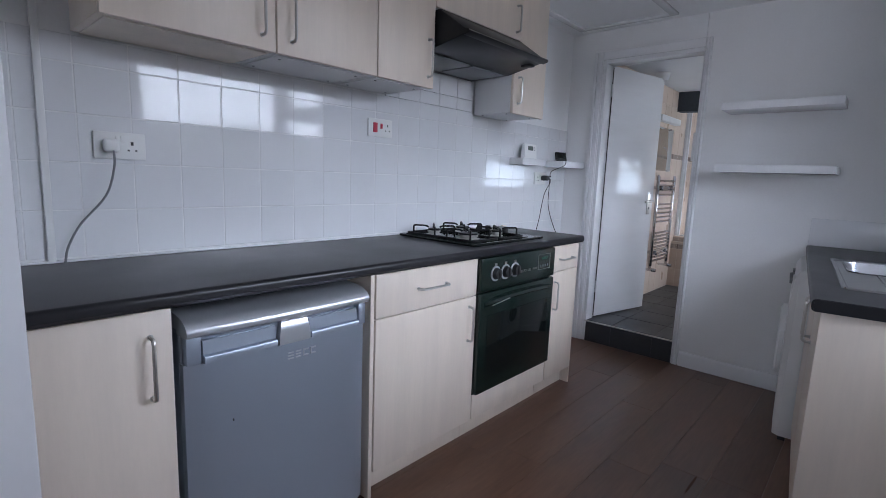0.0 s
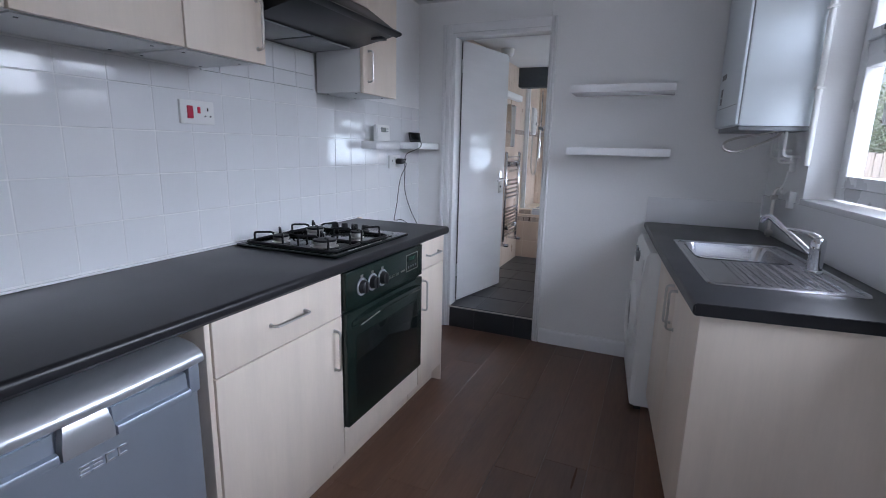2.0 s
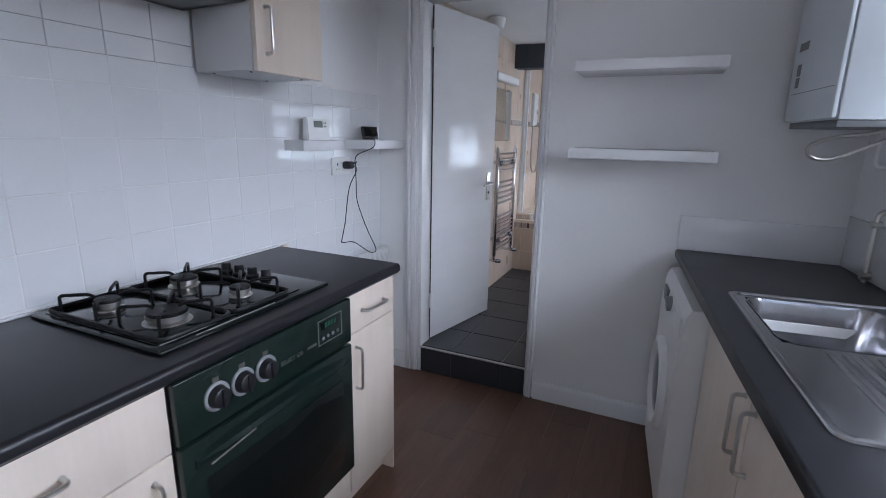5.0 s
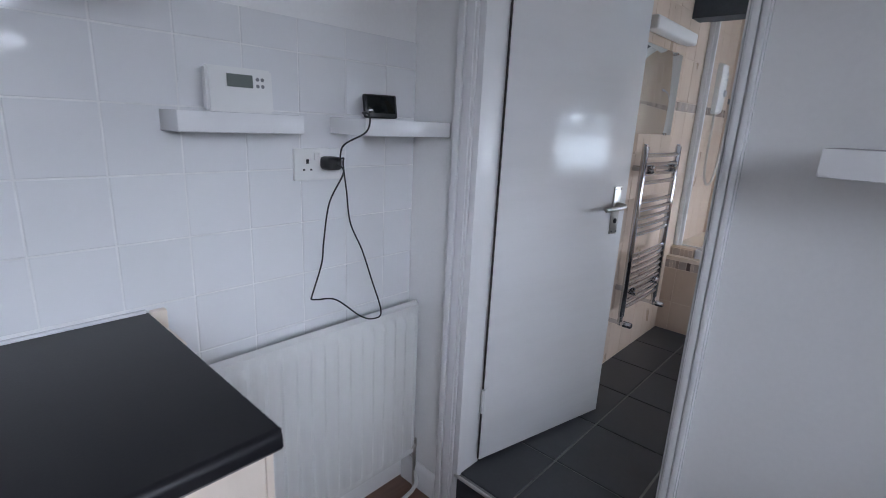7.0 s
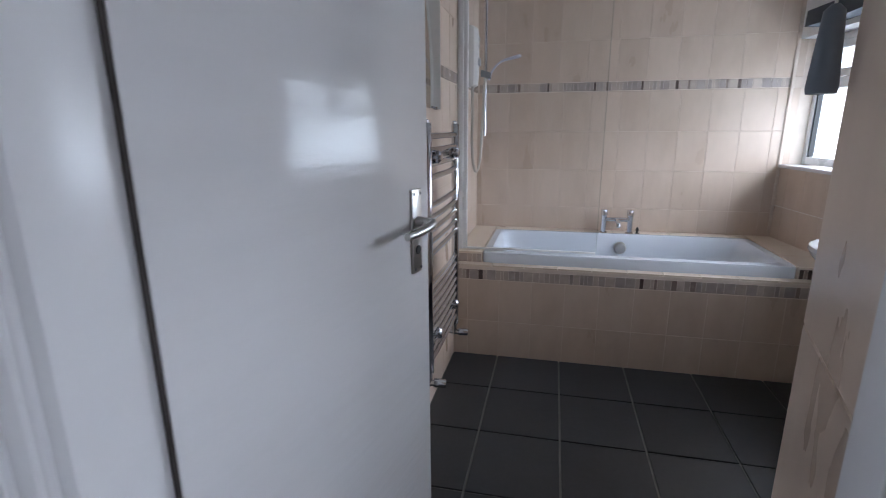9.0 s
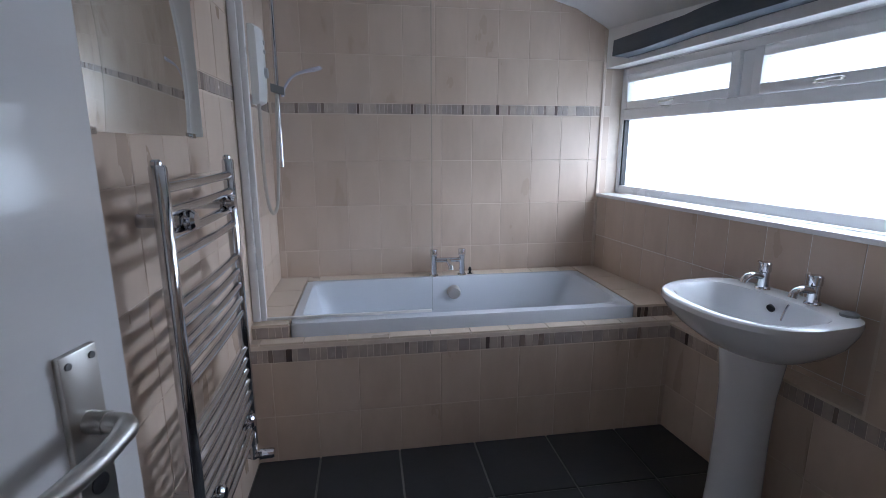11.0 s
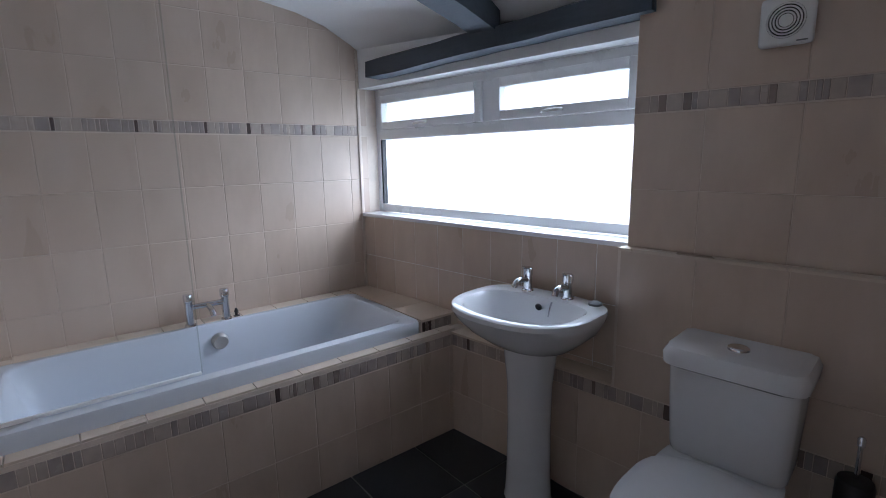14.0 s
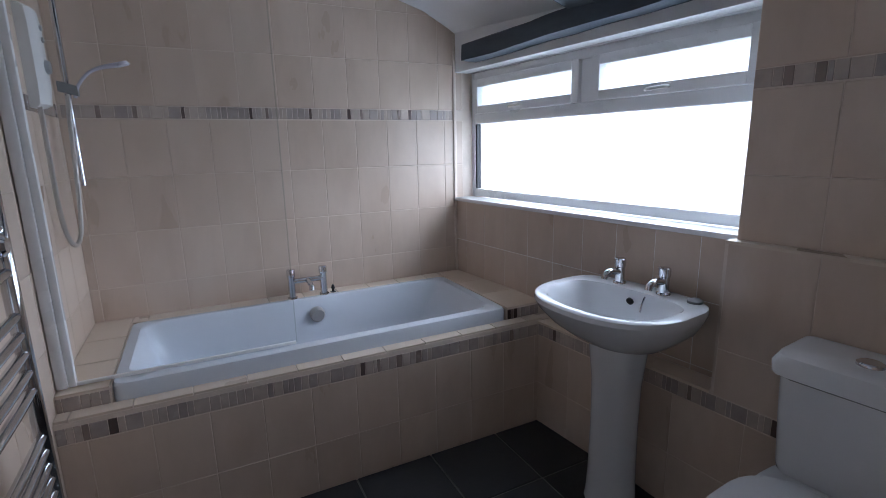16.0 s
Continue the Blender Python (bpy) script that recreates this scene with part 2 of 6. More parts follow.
M_WHITEP = mat("white_plastic", (0.80, 0.80, 0.79), 0.32, vary=0.01, scale=8, rough_vary=0.04)
M_BLACKP = mat("black_plastic", (0.014, 0.014, 0.016), 0.38, vary=0.03, scale=9)
M_GREYP = mat("grey_plastic", (0.20, 0.21, 0.22), 0.4, vary=0.02)
M_RED = mat("red_switch", (0.55, 0.02, 0.06), 0.3, vary=0.02)
M_LIT = mat("green_lit_digits", (0.02, 0.09, 0.06), 0.3, vary=0.02)
M_LIT.node_tree.nodes["Principled BSDF"].inputs["Emission Color"].default_value = (0.03, 0.75, 0.40, 1)
M_LIT.node_tree.nodes["Principled BSDF"].inputs["Emission Strength"].default_value = 0.025
# dark brown that paints the shade of the gap beside the door
M_GAP_SHADE = mat("dark_gap_shade", (0.045, 0.036, 0.032), 0.8, vary=0.06, scale=12)
M_PULL = mat("blue_grey_plastic", (0.17, 0.20, 0.24), 0.42, vary=0.02)
M_CLEARP = mat("pale_clear_plastic", (0.62, 0.62, 0.72), 0.12, vary=0.01)
M_LCD = mat("grey_display", (0.16, 0.18, 0.17), 0.2, vary=0.02)
M_BOILER = mat("boiler_white", (0.70, 0.76, 0.80), 0.30, vary=0.012, scale=4, rough_vary=0.05)
M_CERAMIC = mat("white_ceramic", (0.74, 0.75, 0.77), 0.10, vary=0.008, scale=4, rough_vary=0.03, coat=0.3)
M_ACRYL = mat("white_bath_acrylic", (0.66, 0.70, 0.76), 0.16, vary=0.008, scale=4, rough_vary=0.04)
M_BEAM = mat("blue_grey_beam_paint", (0.060, 0.075, 0.095), 0.6, vary=0.05, scale=8, grain=0.15, grain_scale=30, bump=0.3, bump_scale=20, stretch=(4, 1, 4))
M_MIRROR = mat("mirror_silver", (0.80, 0.84, 0.84), 0.015, 1.0, vary=0.004, rough_vary=0.005)
M_GLASS = glass("clear_glass")
M_SCREEN = glass("screen_glass", (0.995, 1.0, 1.0), 0.99, gloss=0.010)
M_EDGE = glass("polished_glass_edge", (0.95, 0.98, 0.97), 0.94, 0.05, 0.06)
M_FROST = frosted("frosted_glass")
M_MOS = [mat("mosaic_" + n, c, 0.25, vary=0.05, scale=20, per_piece=0.10) for n, c in
         (("dark", (0.13, 0.095, 0.085)), ("mid", (0.30, 0.235, 0.205)), ("grey", (0.43, 0.365, 0.33)), ("pale", (0.53, 0.44, 0.38)))]
M_RAD = mat("radiator_enamel", (0.72, 0.72, 0.71), 0.35, vary=0.015, scale=5)
M_FENCE = mat("weathered_fence", (0.52, 0.46, 0.40), 0.8, vary=0.06, scale=5, grain=0.15, grain_scale=20, stretch=(5, 5, 0.5), per_piece=0.12)
M_LEAF = mat("hedge_leaf", (0.075, 0.105, 0.05), 0.5, vary=0.08, scale=3, per_piece=0.2)
M_BARK = mat("bark", (0.10, 0.075, 0.055), 0.9, vary=0.08, scale=12, bump=0.5, bump_scale=30)
M_PAVE = mat("yard_concrete", (0.32, 0.31, 0.29), 0.9, vary=0.06, scale=2, grain=0.15, bump=0.2)
M_RENDER = mat("outside_render", (0.55, 0.53, 0.50), 0.9, vary=0.05, scale=3, grain=0.1, bump=0.3)

# ---------------------------------------------------------------- structure
Y_DOOR, T_DOOR = 3.6, 0.10          # kitchen face and thickness of the wall with the bathroom door
DX0, DX1, D_TOP = 0.265, 0.918, 2.09
CEIL_K = 2.30
Y_BACK, X_BL = 6.28, 0.25           # bathroom back wall and left wall
Y_NEAR = -1.9

bm = B()
loft(bm, [[(-0.02, Y_NEAR, z), (2.86, Y_NEAR, z), (2.28, Y_DOOR + 0.02, z), (-0.02, Y_DOOR + 0.02, z)] for z in (-0.12, -0.006)])
structure("floor_kitchen", bm, M_JOINT, "dark brown laminate floor of the kitchen", "floor")
bm = B()
box(bm, X_BL - 0.05, Y_DOOR + 0.002, -0.1, 2.3, Y_BACK + 0.1, ZB - 0.005)
floor_bath = structure("floor_bathroom", bm, M_FGROUT, "charcoal tiled bathroom floor one step up", "floor")

bm = B()
box(bm, -0.14, 0.10, -0.1, -0.008, Y_DOOR + T_DOOR, 2.6)
wall_tiled = structure("wall_west", bm, M_WALL, "kitchen wall with white glazed square tiles above the worktop", "wall")
# unseen wall added to keep the sky's light out behind the start
bm = B()
box(bm, -0.14, Y_NEAR - 0.1, -0.1, 0.0, 0.10, 2.6)
structure("wall_west_2", bm, M_WALL, "plain white wall added to close the unseen end", "wall")
bm = B()
box(bm, -0.02, 0.10, 0.0, 0.59, 0.258, 2.6, 0.004)
structure("wall_nib", bm, M_WALL, "white painted end wall beside the worktop", "wall")
bm = B()
box(bm, 0.59, 0.095, 0.0, 0.612, 0.262, 2.06, 0.003)
structure("trim_near_door", bm, M_GLOSS, "white gloss painted door lining", "door frame")
SW = (0.80, 2.20, 0.85, 2.05)        # assumed, unseen window in the wall behind the start: x from, x to, z from, z to
# added end wall, out of view, round the assumed window
bm = B()
for x0, x1, z0, z1 in ((-0.14, SW[0], -0.1, 2.6), (SW[1], 3.0, -0.1, 2.6), (SW[0], SW[1], -0.1, SW[2]), (SW[0], SW[1], SW[3], 2.6)):
    box(bm, x0, Y_NEAR - 0.1, z0, x1, Y_NEAR, z1)
structure("wall_south", bm, M_WALL, "plain white wall added to close the unseen end", "wall")

bm = B()
box(bm, -0.14, Y_DOOR, -0.1, DX0, Y_DOOR + T_DOOR, 2.6)
box(bm, DX1 + 0.003, Y_DOOR, -0.1, 2.45, Y_DOOR + 0.035, 2.6)
box(bm, DX0, Y_DOOR, D_TOP, DX1, Y_DOOR + T_DOOR, 2.6)
structure("wall_door", bm, M_WALL, "white painted kitchen wall around the bathroom doorway", "wall")

# outer wall with the two windows
KW = (-2.25, -0.545, 1.115, 2.14)    # kitchen window opening: y from, y to, z from, z to in the wall's frame
BW = (1.235, 2.70, 1.075, 1.715)
bm = B()
for y0, y1, z0, z1 in ((-5.8, KW[0], -0.1, 2.6), (KW[0], KW[1], -0.1, KW[2]), (KW[0], KW[1], KW[3], 2.6), (KW[1], BW[0], -0.1, 2.6),
                       (BW[0], BW[1], -0.1, BW[2]), (BW[0], BW[1], BW[3], 2.6), (BW[1], 3.1, -0.1, 2.6)):
    box(bm, 0.0, y0, z0, 0.20, y1, z1)
structure("wall_outer", bm, M_WALL, "white painted outer wall with the windows", "wall", OUT)

bm = B()
box(bm, X_BL - 0.12, Y_DOOR + T_DOOR, 0.0, X_BL - 0.0015, Y_BACK + 0.1, 2.6)
wall_bl = structure("wall_bathroom_west", bm, M_BGROUT, "cream tiled bathroom wall with towel rail and mirror", "wall")
bm = B()
box(bm, X_BL - 0.12, Y_BACK + 0.0015, 0.0, 2.4, Y_BACK + 0.12, 2.6)
wall_bb = structure("wall_bathroom_north", bm, M_BGROUT, "cream tiled wall behind the bath with a mosaic border", "wall")
# short return beside the doorway and the wall behind the toilet brush
RX0, RY0, RX1, RY1 = 0.975, 3.835, 2.06, 4.06
bm = B()
loft(bm, [[(DX1 + 0.004, Y_DOOR + 0.036, z), (RX0, RY0, z), (RX1 + 0.1, RY1 + 0.02, z), (RX1 + 0.1, Y_DOOR + 0.036, z)] for z in (0.0, 2.6)])
wall_br = structure("wall_bathroom_south", bm, M_BGROUT, "cream tiled short wall beside the bathroom door", "wall")

bm = B()
box(bm, -0.1, Y_NEAR - 0.05, CEIL_K, 2.95, Y_DOOR + 0.05, CEIL_K + 0.1)
structure("ceiling_kitchen", bm, M_CEIL, "white painted kitchen ceiling", "ceiling")
prof = [(0.15, 2.13), (0.9, 2.12), (1.20, 2.085), (1.42, 2.055), (1.60, 2.03), (1.74, 1.99), (1.88, 1.92), (2.02, 1.835), (2.35, 1.66)]
bm = B()
loft(bm, [[(x, y, z) for x, z in prof] + [(x, y, z + 0.12) for x, z in reversed(prof)] for y in (Y_DOOR + T_DOOR - 0.02, Y_BACK + 0.02)])
structure("ceiling_bathroom", bm, M_CEIL, "white ceiling that curves down towards the window", "ceiling")

# ---------------------------------------------------------------- doorway and door
bm = B()
box(bm, DX0, Y_DOOR - 0.004, 0.0, DX1, Y_DOOR + 0.012, ZB - 0.006)
step = structure("step_riser", bm, M_FTILE, "charcoal tiled step up into the bathroom", "step")
bm = B()
tube(bm, [(DX0, Y_DOOR - 0.004, ZB - 0.003), (DX1, Y_DOOR - 0.004, ZB - 0.003)], 0.006, 8)
structure("trim_step_edge", bm, M_SATIN, "thin grey metal edge strip on the step", "trim")


def architrave(bm, x0, x1, y, z0, top, sign):
    """Moulded strip in steps, upright."""
    w = x1 - x0
    for a, b, d in ((0.0, 1.0, 0.012), (0.12, 0.52, 0.018), (0.60, 0.92, 0.022)):
        if sign < 0:
            a, b = 1 - b, 1 - a
        box(bm, x0 + a * w, y - d, z0, x0 + b * w, y + 0.001, top, 0.003, 2)


bm = B()
architrave(bm, DX0 - 0.085, DX0 - 0.012, Y_DOOR, 0.0, D_TOP + 0.06, -1)
structure("trim_door_left", bm, M_GLOSS, "white gloss moulded door architrave", "door frame")
bm = B()
architrave(bm, DX1 + 0.004, DX1 + 0.042, Y_DOOR, 0.0, D_TOP + 0.06, 1)
structure("trim_door_right", bm, M_GLOSS, "white gloss moulded door architrave", "door frame")
bm = B()
box(bm, DX0 - 0.012, Y_DOOR - 0.014, D_TOP + 0.004, DX1 + 0.004, Y_DOOR + 0.001, D_TOP + 0.06, 0.003)
structure("trim_door_head", bm, M_GLOSS, "white gloss door architrave over the doorway", "door frame")
bm = B()
box(bm, DX0 - 0.012, Y_DOOR - 0.006, 0.0, DX0 + 0.012, Y_DOOR + T_DOOR + 0.01, D_TOP, 0.002)
box(bm, DX1 - 0.002, Y_DOOR - 0.006, 0.0, DX1 + 0.002, Y_DOOR + 0.034, D_TOP, 0.001)
box(bm, DX0 + 0.012, Y_DOOR - 0.006, D_TOP - 0.022, DX1 - 0.002, Y_DOOR + T_DOOR + 0.01, D_TOP + 0.004, 0.002)
structure("trim_door_lining", bm, M_GLOSS, "white gloss door lining", "door frame")

# dark strip standing in for the shade in the hinge side gap
bm = B()
box(bm, DX0 + 0.0160, Y_DOOR + T_DOOR - 0.002, ZB + 0.02, DX0 + 0.0205, Y_DOOR + T_DOOR + 0.003, D_TOP - 0.03)
structure("trim_door_gap_shade", bm, M_GAP_SHADE, "dark brown strip painted for the shade in the gap beside the door", "door frame")

DOOR_M = pose(DX0 + 0.022, Y_DOOR + T_DOOR + 0.004, ZB + 0.012, 0, 0, 77) @ pose(0, 0.038, 0)
door = tagged(new("door_1"), "open flush white gloss bathroom door", "door", kind="structure")
door.matrix_world = DOOR_M
DW = 0.655
bm = B()
box(bm, 0, -0.038, 0, DW, 0.0, 1.90, 0.003)
part("door_leaf", bm, M_DOOR, door)
bm = B()
box(bm, DW - 0.082, -0.044, 0.80, DW - 0.040, -0.036, 0.985, 0.002)
plate = part("handle_plate", bm, M_SATIN, door, "satin aluminium lever plate")
bm = B()
hx = DW - 0.061
tube(bm, [(hx, -0.040, 0.915), (hx, -0.062, 0.915)], 0.011, 14)
tube(bm, arc_corner([(hx, -0.062, 0.915), (hx, -0.085, 0.915), (hx - 0.05, -0.090, 0.910), (hx - 0.115, -0.084, 0.906)], 0.02), [0.010] * 5 + [0.009] * 6 + [0.008], 10)
part("lever", bm, M_SATIN, plate, "satin aluminium lever handle")
bm = B()
tube(bm, [(hx, -0.0435, 0.852), (hx, -0.0455, 0.852)], 0.010, 14)
part("keyhole", bm, M_BLACKP, plate)
for k, (dx, dz) in enumerate(((-0.013, 0.81), (0.013, 0.81), (-0.013, 0.975), (0.013, 0.975))):
    bm = B()
    tube(bm, [(hx + dx, -0.043, dz), (hx + dx, -0.0455, dz)], 0.0035, 8)
    part("screw", bm, M_GREYP, plate)
for z in (0.20, 1.68):
    bm = B()
    tube(bm, [(-0.008, -0.042, z), (-0.008, -0.042, z + 0.09)], 0.006, 8)
    box(bm, -0.006, -0.0405, z, 0.012, -0.036, z + 0.09)
    part("hinge", bm, M_GLOSS, door)


def skirting(name, x0, x1, y, high=0.10):
    bm = B()
    ring = [(0, 0), (-0.017, 0), (-0.017, high - 0.02), (-0.012, high - 0.006), (-0.005, high), (0, high)]
    loft(bm, [[(x, y + d, z) for d, z in ring] for x in (x0, x1)])
    structure(name, bm, M_GLOSS, "white gloss skirting board", "skirting")


skirting("baseboard_door_wall", DX1 + 0.05, 1.62, Y_DOOR)
skirting("baseboard_corner", 0.0, DX0 - 0.085, Y_DOOR)

# ceiling hatch trim in the kitchen
bm = B()
HX0, HX1, HY0, HY1 = 0.10, 0.77, 2.60, 3.50
for x0, y0, x1, y1 in ((HX0, HY0, HX0 + 0.05, HY1), (HX1 - 0.05, HY0, HX1, HY1), (HX0 + 0.05, HY0, HX1 - 0.05, HY0 + 0.05), (HX0 + 0.05, HY1 - 0.05, HX1 - 0.05, HY1)):
    box(bm, x0, y0, CEIL_K - 0.014, x1, y1, CEIL_K + 0.001, 0.004)
hatch = tagged(new("ceiling_hatch"), "white painted loft hatch with a raised trim", "hatch", kind="structure")
part("hatch_trim", bm, M_GLOSS, hatch)
bm = B()
box(bm, HX0 + 0.05, HY0 + 0.05, CEIL_K - 0.004, HX1 - 0.05, HY1 - 0.05, CEIL_K + 0.001)
part("hatch_panel", bm, M_CEIL, hatch)


# ---------------------------------------------------------------- kitchen, left run
def bar_handle(bm, a, b, out, r=0.005):
    """D-shaped bar handle between two feet; out is the way it stands off."""
    a, b, out = Vector(a), Vector(b), Vector(out)
    tube(bm, arc_corner([a, a + out, b + out, b], 0.014, 4), r, 8)
    for p in (a, b):
        tube(bm, [p, p + out * 0.12], r * 1.5, 8)
    return bm


def fronted_unit(name, label, category, m, wide, deep, z0, z1, fronts, kick=0.0, body=None, group="", bevel=0.002):
    """A cabinet with its back on x = 0 that opens towards +x. fronts: (name, y0, y1, z0, z1, handle a, handle b)."""
    ob = thing(name, label, category, m, group)
    bm = B()
    box(bm, 0.012, 0.001, z0, deep - 0.021, wide - 0.001, z1, 0.001)
    part("body", bm, body or M_CARC, ob)
    for nm, y0, y1, c0, c1, ha, hb in fronts:
        bm = B()
        box(bm, deep - 0.019, y0, c0, deep, y1, c1, bevel)
        d = part(nm, bm, M_BEECH, ob)
        if ha:
            bm = B()
            bar_handle(bm, (deep - 0.001, *ha), (deep - 0.001, *hb), (0.028, 0, 0))
            part("handle", bm, M_SATIN, d, "brushed steel bar handle")
    if kick:
        bm = B()
        box(bm, deep - 0.075, 0.0, 0.0, deep - 0.058, wide, kick, 0.001)
        part("plinth", bm, M_BEECH, ob)
    return ob


G = "kitchen base units"
fronted_unit("base_cabinet", "pale maple base cabinet with one door beside the fridge", "cabinet", pose(0, 0.262, 0), 0.285, 0.58, 0.10, 0.870,
             [("door", 0.002, 0.283, 0.105, 0.866, (0.232, 0.64), (0.232, 0.80))], 0.10, group=G)
fronted_unit("base_cabinet", "pale maple base cabinet with a drawer over a door", "cabinet", pose(0, 1.215, 0), 0.585, 0.58, 0.10, 0.870,
             [("drawer_front", 0.002, 0.583, 0.702, 0.866, (0.215, 0.785), (0.375, 0.785)), ("door", 0.002, 0.583, 0.105, 0.698, (0.535, 0.50), (0.535, 0.655))], 0.10, M_BEECH, group=G)
fronted_unit("base_cabinet", "narrow pale maple base cabinet with a drawer over a door", "cabinet", pose(0, 2.455, 0), 0.300, 0.58, 0.10, 0.870,
             [("drawer_front", 0.002, 0.298, 0.722, 0.866, (0.085, 0.79), (0.225, 0.79)), ("door", 0.002, 0.298, 0.105, 0.718, (0.045, 0.51), (0.045, 0.665))], 0.10, M_BEECH, group=G)
bm = B()
box(bm, 0.01, 2.757, 0.0, 0.575, 2.769, 0.870, 0.001)
box(bm, 0.002, 2.7735, 0.0, 0.50, 2.800, 0.62, 0.002)
box(bm, 0.002, 2.7735, 0.62, 0.13, 2.806, 0.868, 0.002)
box(bm, 0.002, 2.7735, 0.868, 0.022, 2.806, 0.914, 0.002)
solid("end_panel", bm, M_BEECH, "pale maple end panel of the base units", "panel")
bm = B()
box(bm, 0.01, 1.196, 0.0, 0.575, 1.213, 0.870, 0.001)
solid("end_panel", bm, M_BEECH, "pale maple side panel beside the fridge", "panel")


def worktop(bm, x0, y0, x1, y1, z0=0.872, z1=0.910, r=0.014, ends=False):
    """Slab with a rounded front edge at x1."""
    ring = [(x0, z0), (x1 - r * 0.6, z0), (x1, z0 + r * 0.7)]
    ring += [(x1 - r + r * math.cos(a), z1 - r + r * math.sin(a)) for a in (radians(q) for q in (0, 22, 45, 68, 90))]
    ring += [(x0, z1)]
    return loft(bm, [[(x, y, z) for x, z in ring] for y in (y0, y1)])


bm = B()
worktop(bm, 0.0, 0.259, 0.605, 2.770)
wt = solid("worktop", bm, M_WORK, "long black laminate worktop over the base units", "worktop")
bm = B()
box(bm, 0.002, 2.7702, 0.874, 0.598, 2.772, 0.9085)
part("end_strip", bm, M_WORK, wt, "black laminate end strip")
bm = B()
box(bm, 0.0, 0.262, 0.910, 0.012, 2.768, 0.918, 0.003)
structure("trim_worktop_seal", bm, M_GLOSS, "white sealant strip along the back of the worktop", "trim")


def fridge():
    ob = thing("fridge", "silver grey undercounter fridge under the black worktop", "fridge", pose(0, 0.568, 0))
    w = 0.592
    bm = B()
    box(bm, 0.03, 0.0, 0.03, 0.545, w, 0.80, 0.006)
    part("body", bm, M_SILVER, ob)
    bm = B()
    ring = []
    for k in range(25):
        y = w * k / 24
        s = min(1, min(k, 24 - k) / 3)
        ring.append((0.595 + 0.010 * math.sin(math.pi * k / 24) - 0.018 * (1 - s) ** 2, y))
    loft(bm, [[(x, y, z) for x, y in ring] + [(0.55, w, z), (0.55, 0, z)] for z in (0.045, 0.05, 0.70, 0.705)])
    d = part("door", bm, M_SILVER, ob, "silver grey door with small scuffs")
    bm = B()
    loft(bm, [[(x - 0.022, y, z) for x, y in ring] + [(0.55, w, z), (0.55, 0, z)] for z in (0.7055, 0.781)])
    part("handle_band", bm, M_SILVER, d)
    # grip recesses left and right of the middle catch
    for y0, y1 in ((0.042, 0.258), (0.366, 0.558)):
        bm = B()
        vs = [[(0.570, y0, z), (x, y0 + 0.004, z), (x, y1 - 0.004, z), (0.570, y1, z)] for x, z in ((0.6045, 0.7055), (0.6055, 0.720), (0.6035, 0.724), (0.592, 0.727), (0.5885, 0.765))]
        loft(bm, vs)
        part("grip", bm, M_SILVER, d, "sloping finger grip")
    # solid ends of the band, flush with the door
    for y0, y1 in ((0.003, 0.041), (0.559, w - 0.003)):
        bm = B()
        box(bm, 0.56, y0, 0.7055, 0.5945, y1, 0.781, 0.003)
        part("band_end", bm, M_SILVER, d)
    bm = B()
    loft(bm, [[(0.56, 0.260 + i, z), (x, 0.260 + i, z), (x, 0.364 - i, z), (0.56, 0.364 - i, z)] for x, z, i in ((0.6050, 0.7055, 0), (0.6058, 0.728, 0), (0.6045, 0.752, 0.004), (0.599, 0.774, 0.009), (0.592, 0.781, 0.012))])
    part("catch", bm, M_SILVER2, d, "bright silver middle of the handle")
    bm = B()
    rings = []
    for k in range(13):
        y = w * k / 12
        bow = 0.010 * math.sin(math.pi * k / 12)
        pr = [(0.03, 0.785), (0.585 + bow, 0.782), (0.603 + bow, 0.783), (0.610 + bow, 0.788), (0.612 + bow, 0.797), (0.608 + bow, 0.808), (0.597 + bow, 0.819), (0.578 + bow, 0.828), (0.55, 0.834), (0.50, 0.838), (0.03, 0.839)]
        rings.append([(x, y, z) for x, z in pr])
    loft(bm, rings)
    part("top", bm, M_SILVER2, ob, "bright silver rounded top edge")
    # maker's mark as plain raised bars
    y = 0.285
    for k in range(4):
        bm = B()
        for z in (0.655, 0.664, 0.673):
            if k in (0, 1) or z != 0.664:
                box(bm, 0.604, y + k * 0.026, z, 0.6068, y + k * 0.026 + 0.019, z + 0.004)
        if k > 1:
            box(bm, 0.604, y + k * 0.026, 0.655, 0.6068, y + k * 0.026 + 0.004, 0.677)
        part("badge", bm, M_SILVER2, d, "raised silver badge")
    bm = B()
    box(bm, 0.603, 0.115, 0.52, 0.6055, 0.118, 0.527)
    part("scuff", bm, M_BLACKP, d)
    return ob


fridge()


def text_mesh(body, size, material, parent, m, name="lettering", extrude=0.0006):
    cu = bpy.data.curves.new(name, "FONT")
    cu.body, cu.size, cu.extrude = body, size, extrude
    tmp = new("text", cu)
    me = bpy.data.meshes.new_from_object(tmp.evaluated_get(bpy.context.evaluated_depsgraph_get()))
    bpy.data.objects.remove(tmp)
    me.materials.append(material)
    ob = new(name, me)
    ob.parent = parent
    ob.matrix_local = m
    return ob


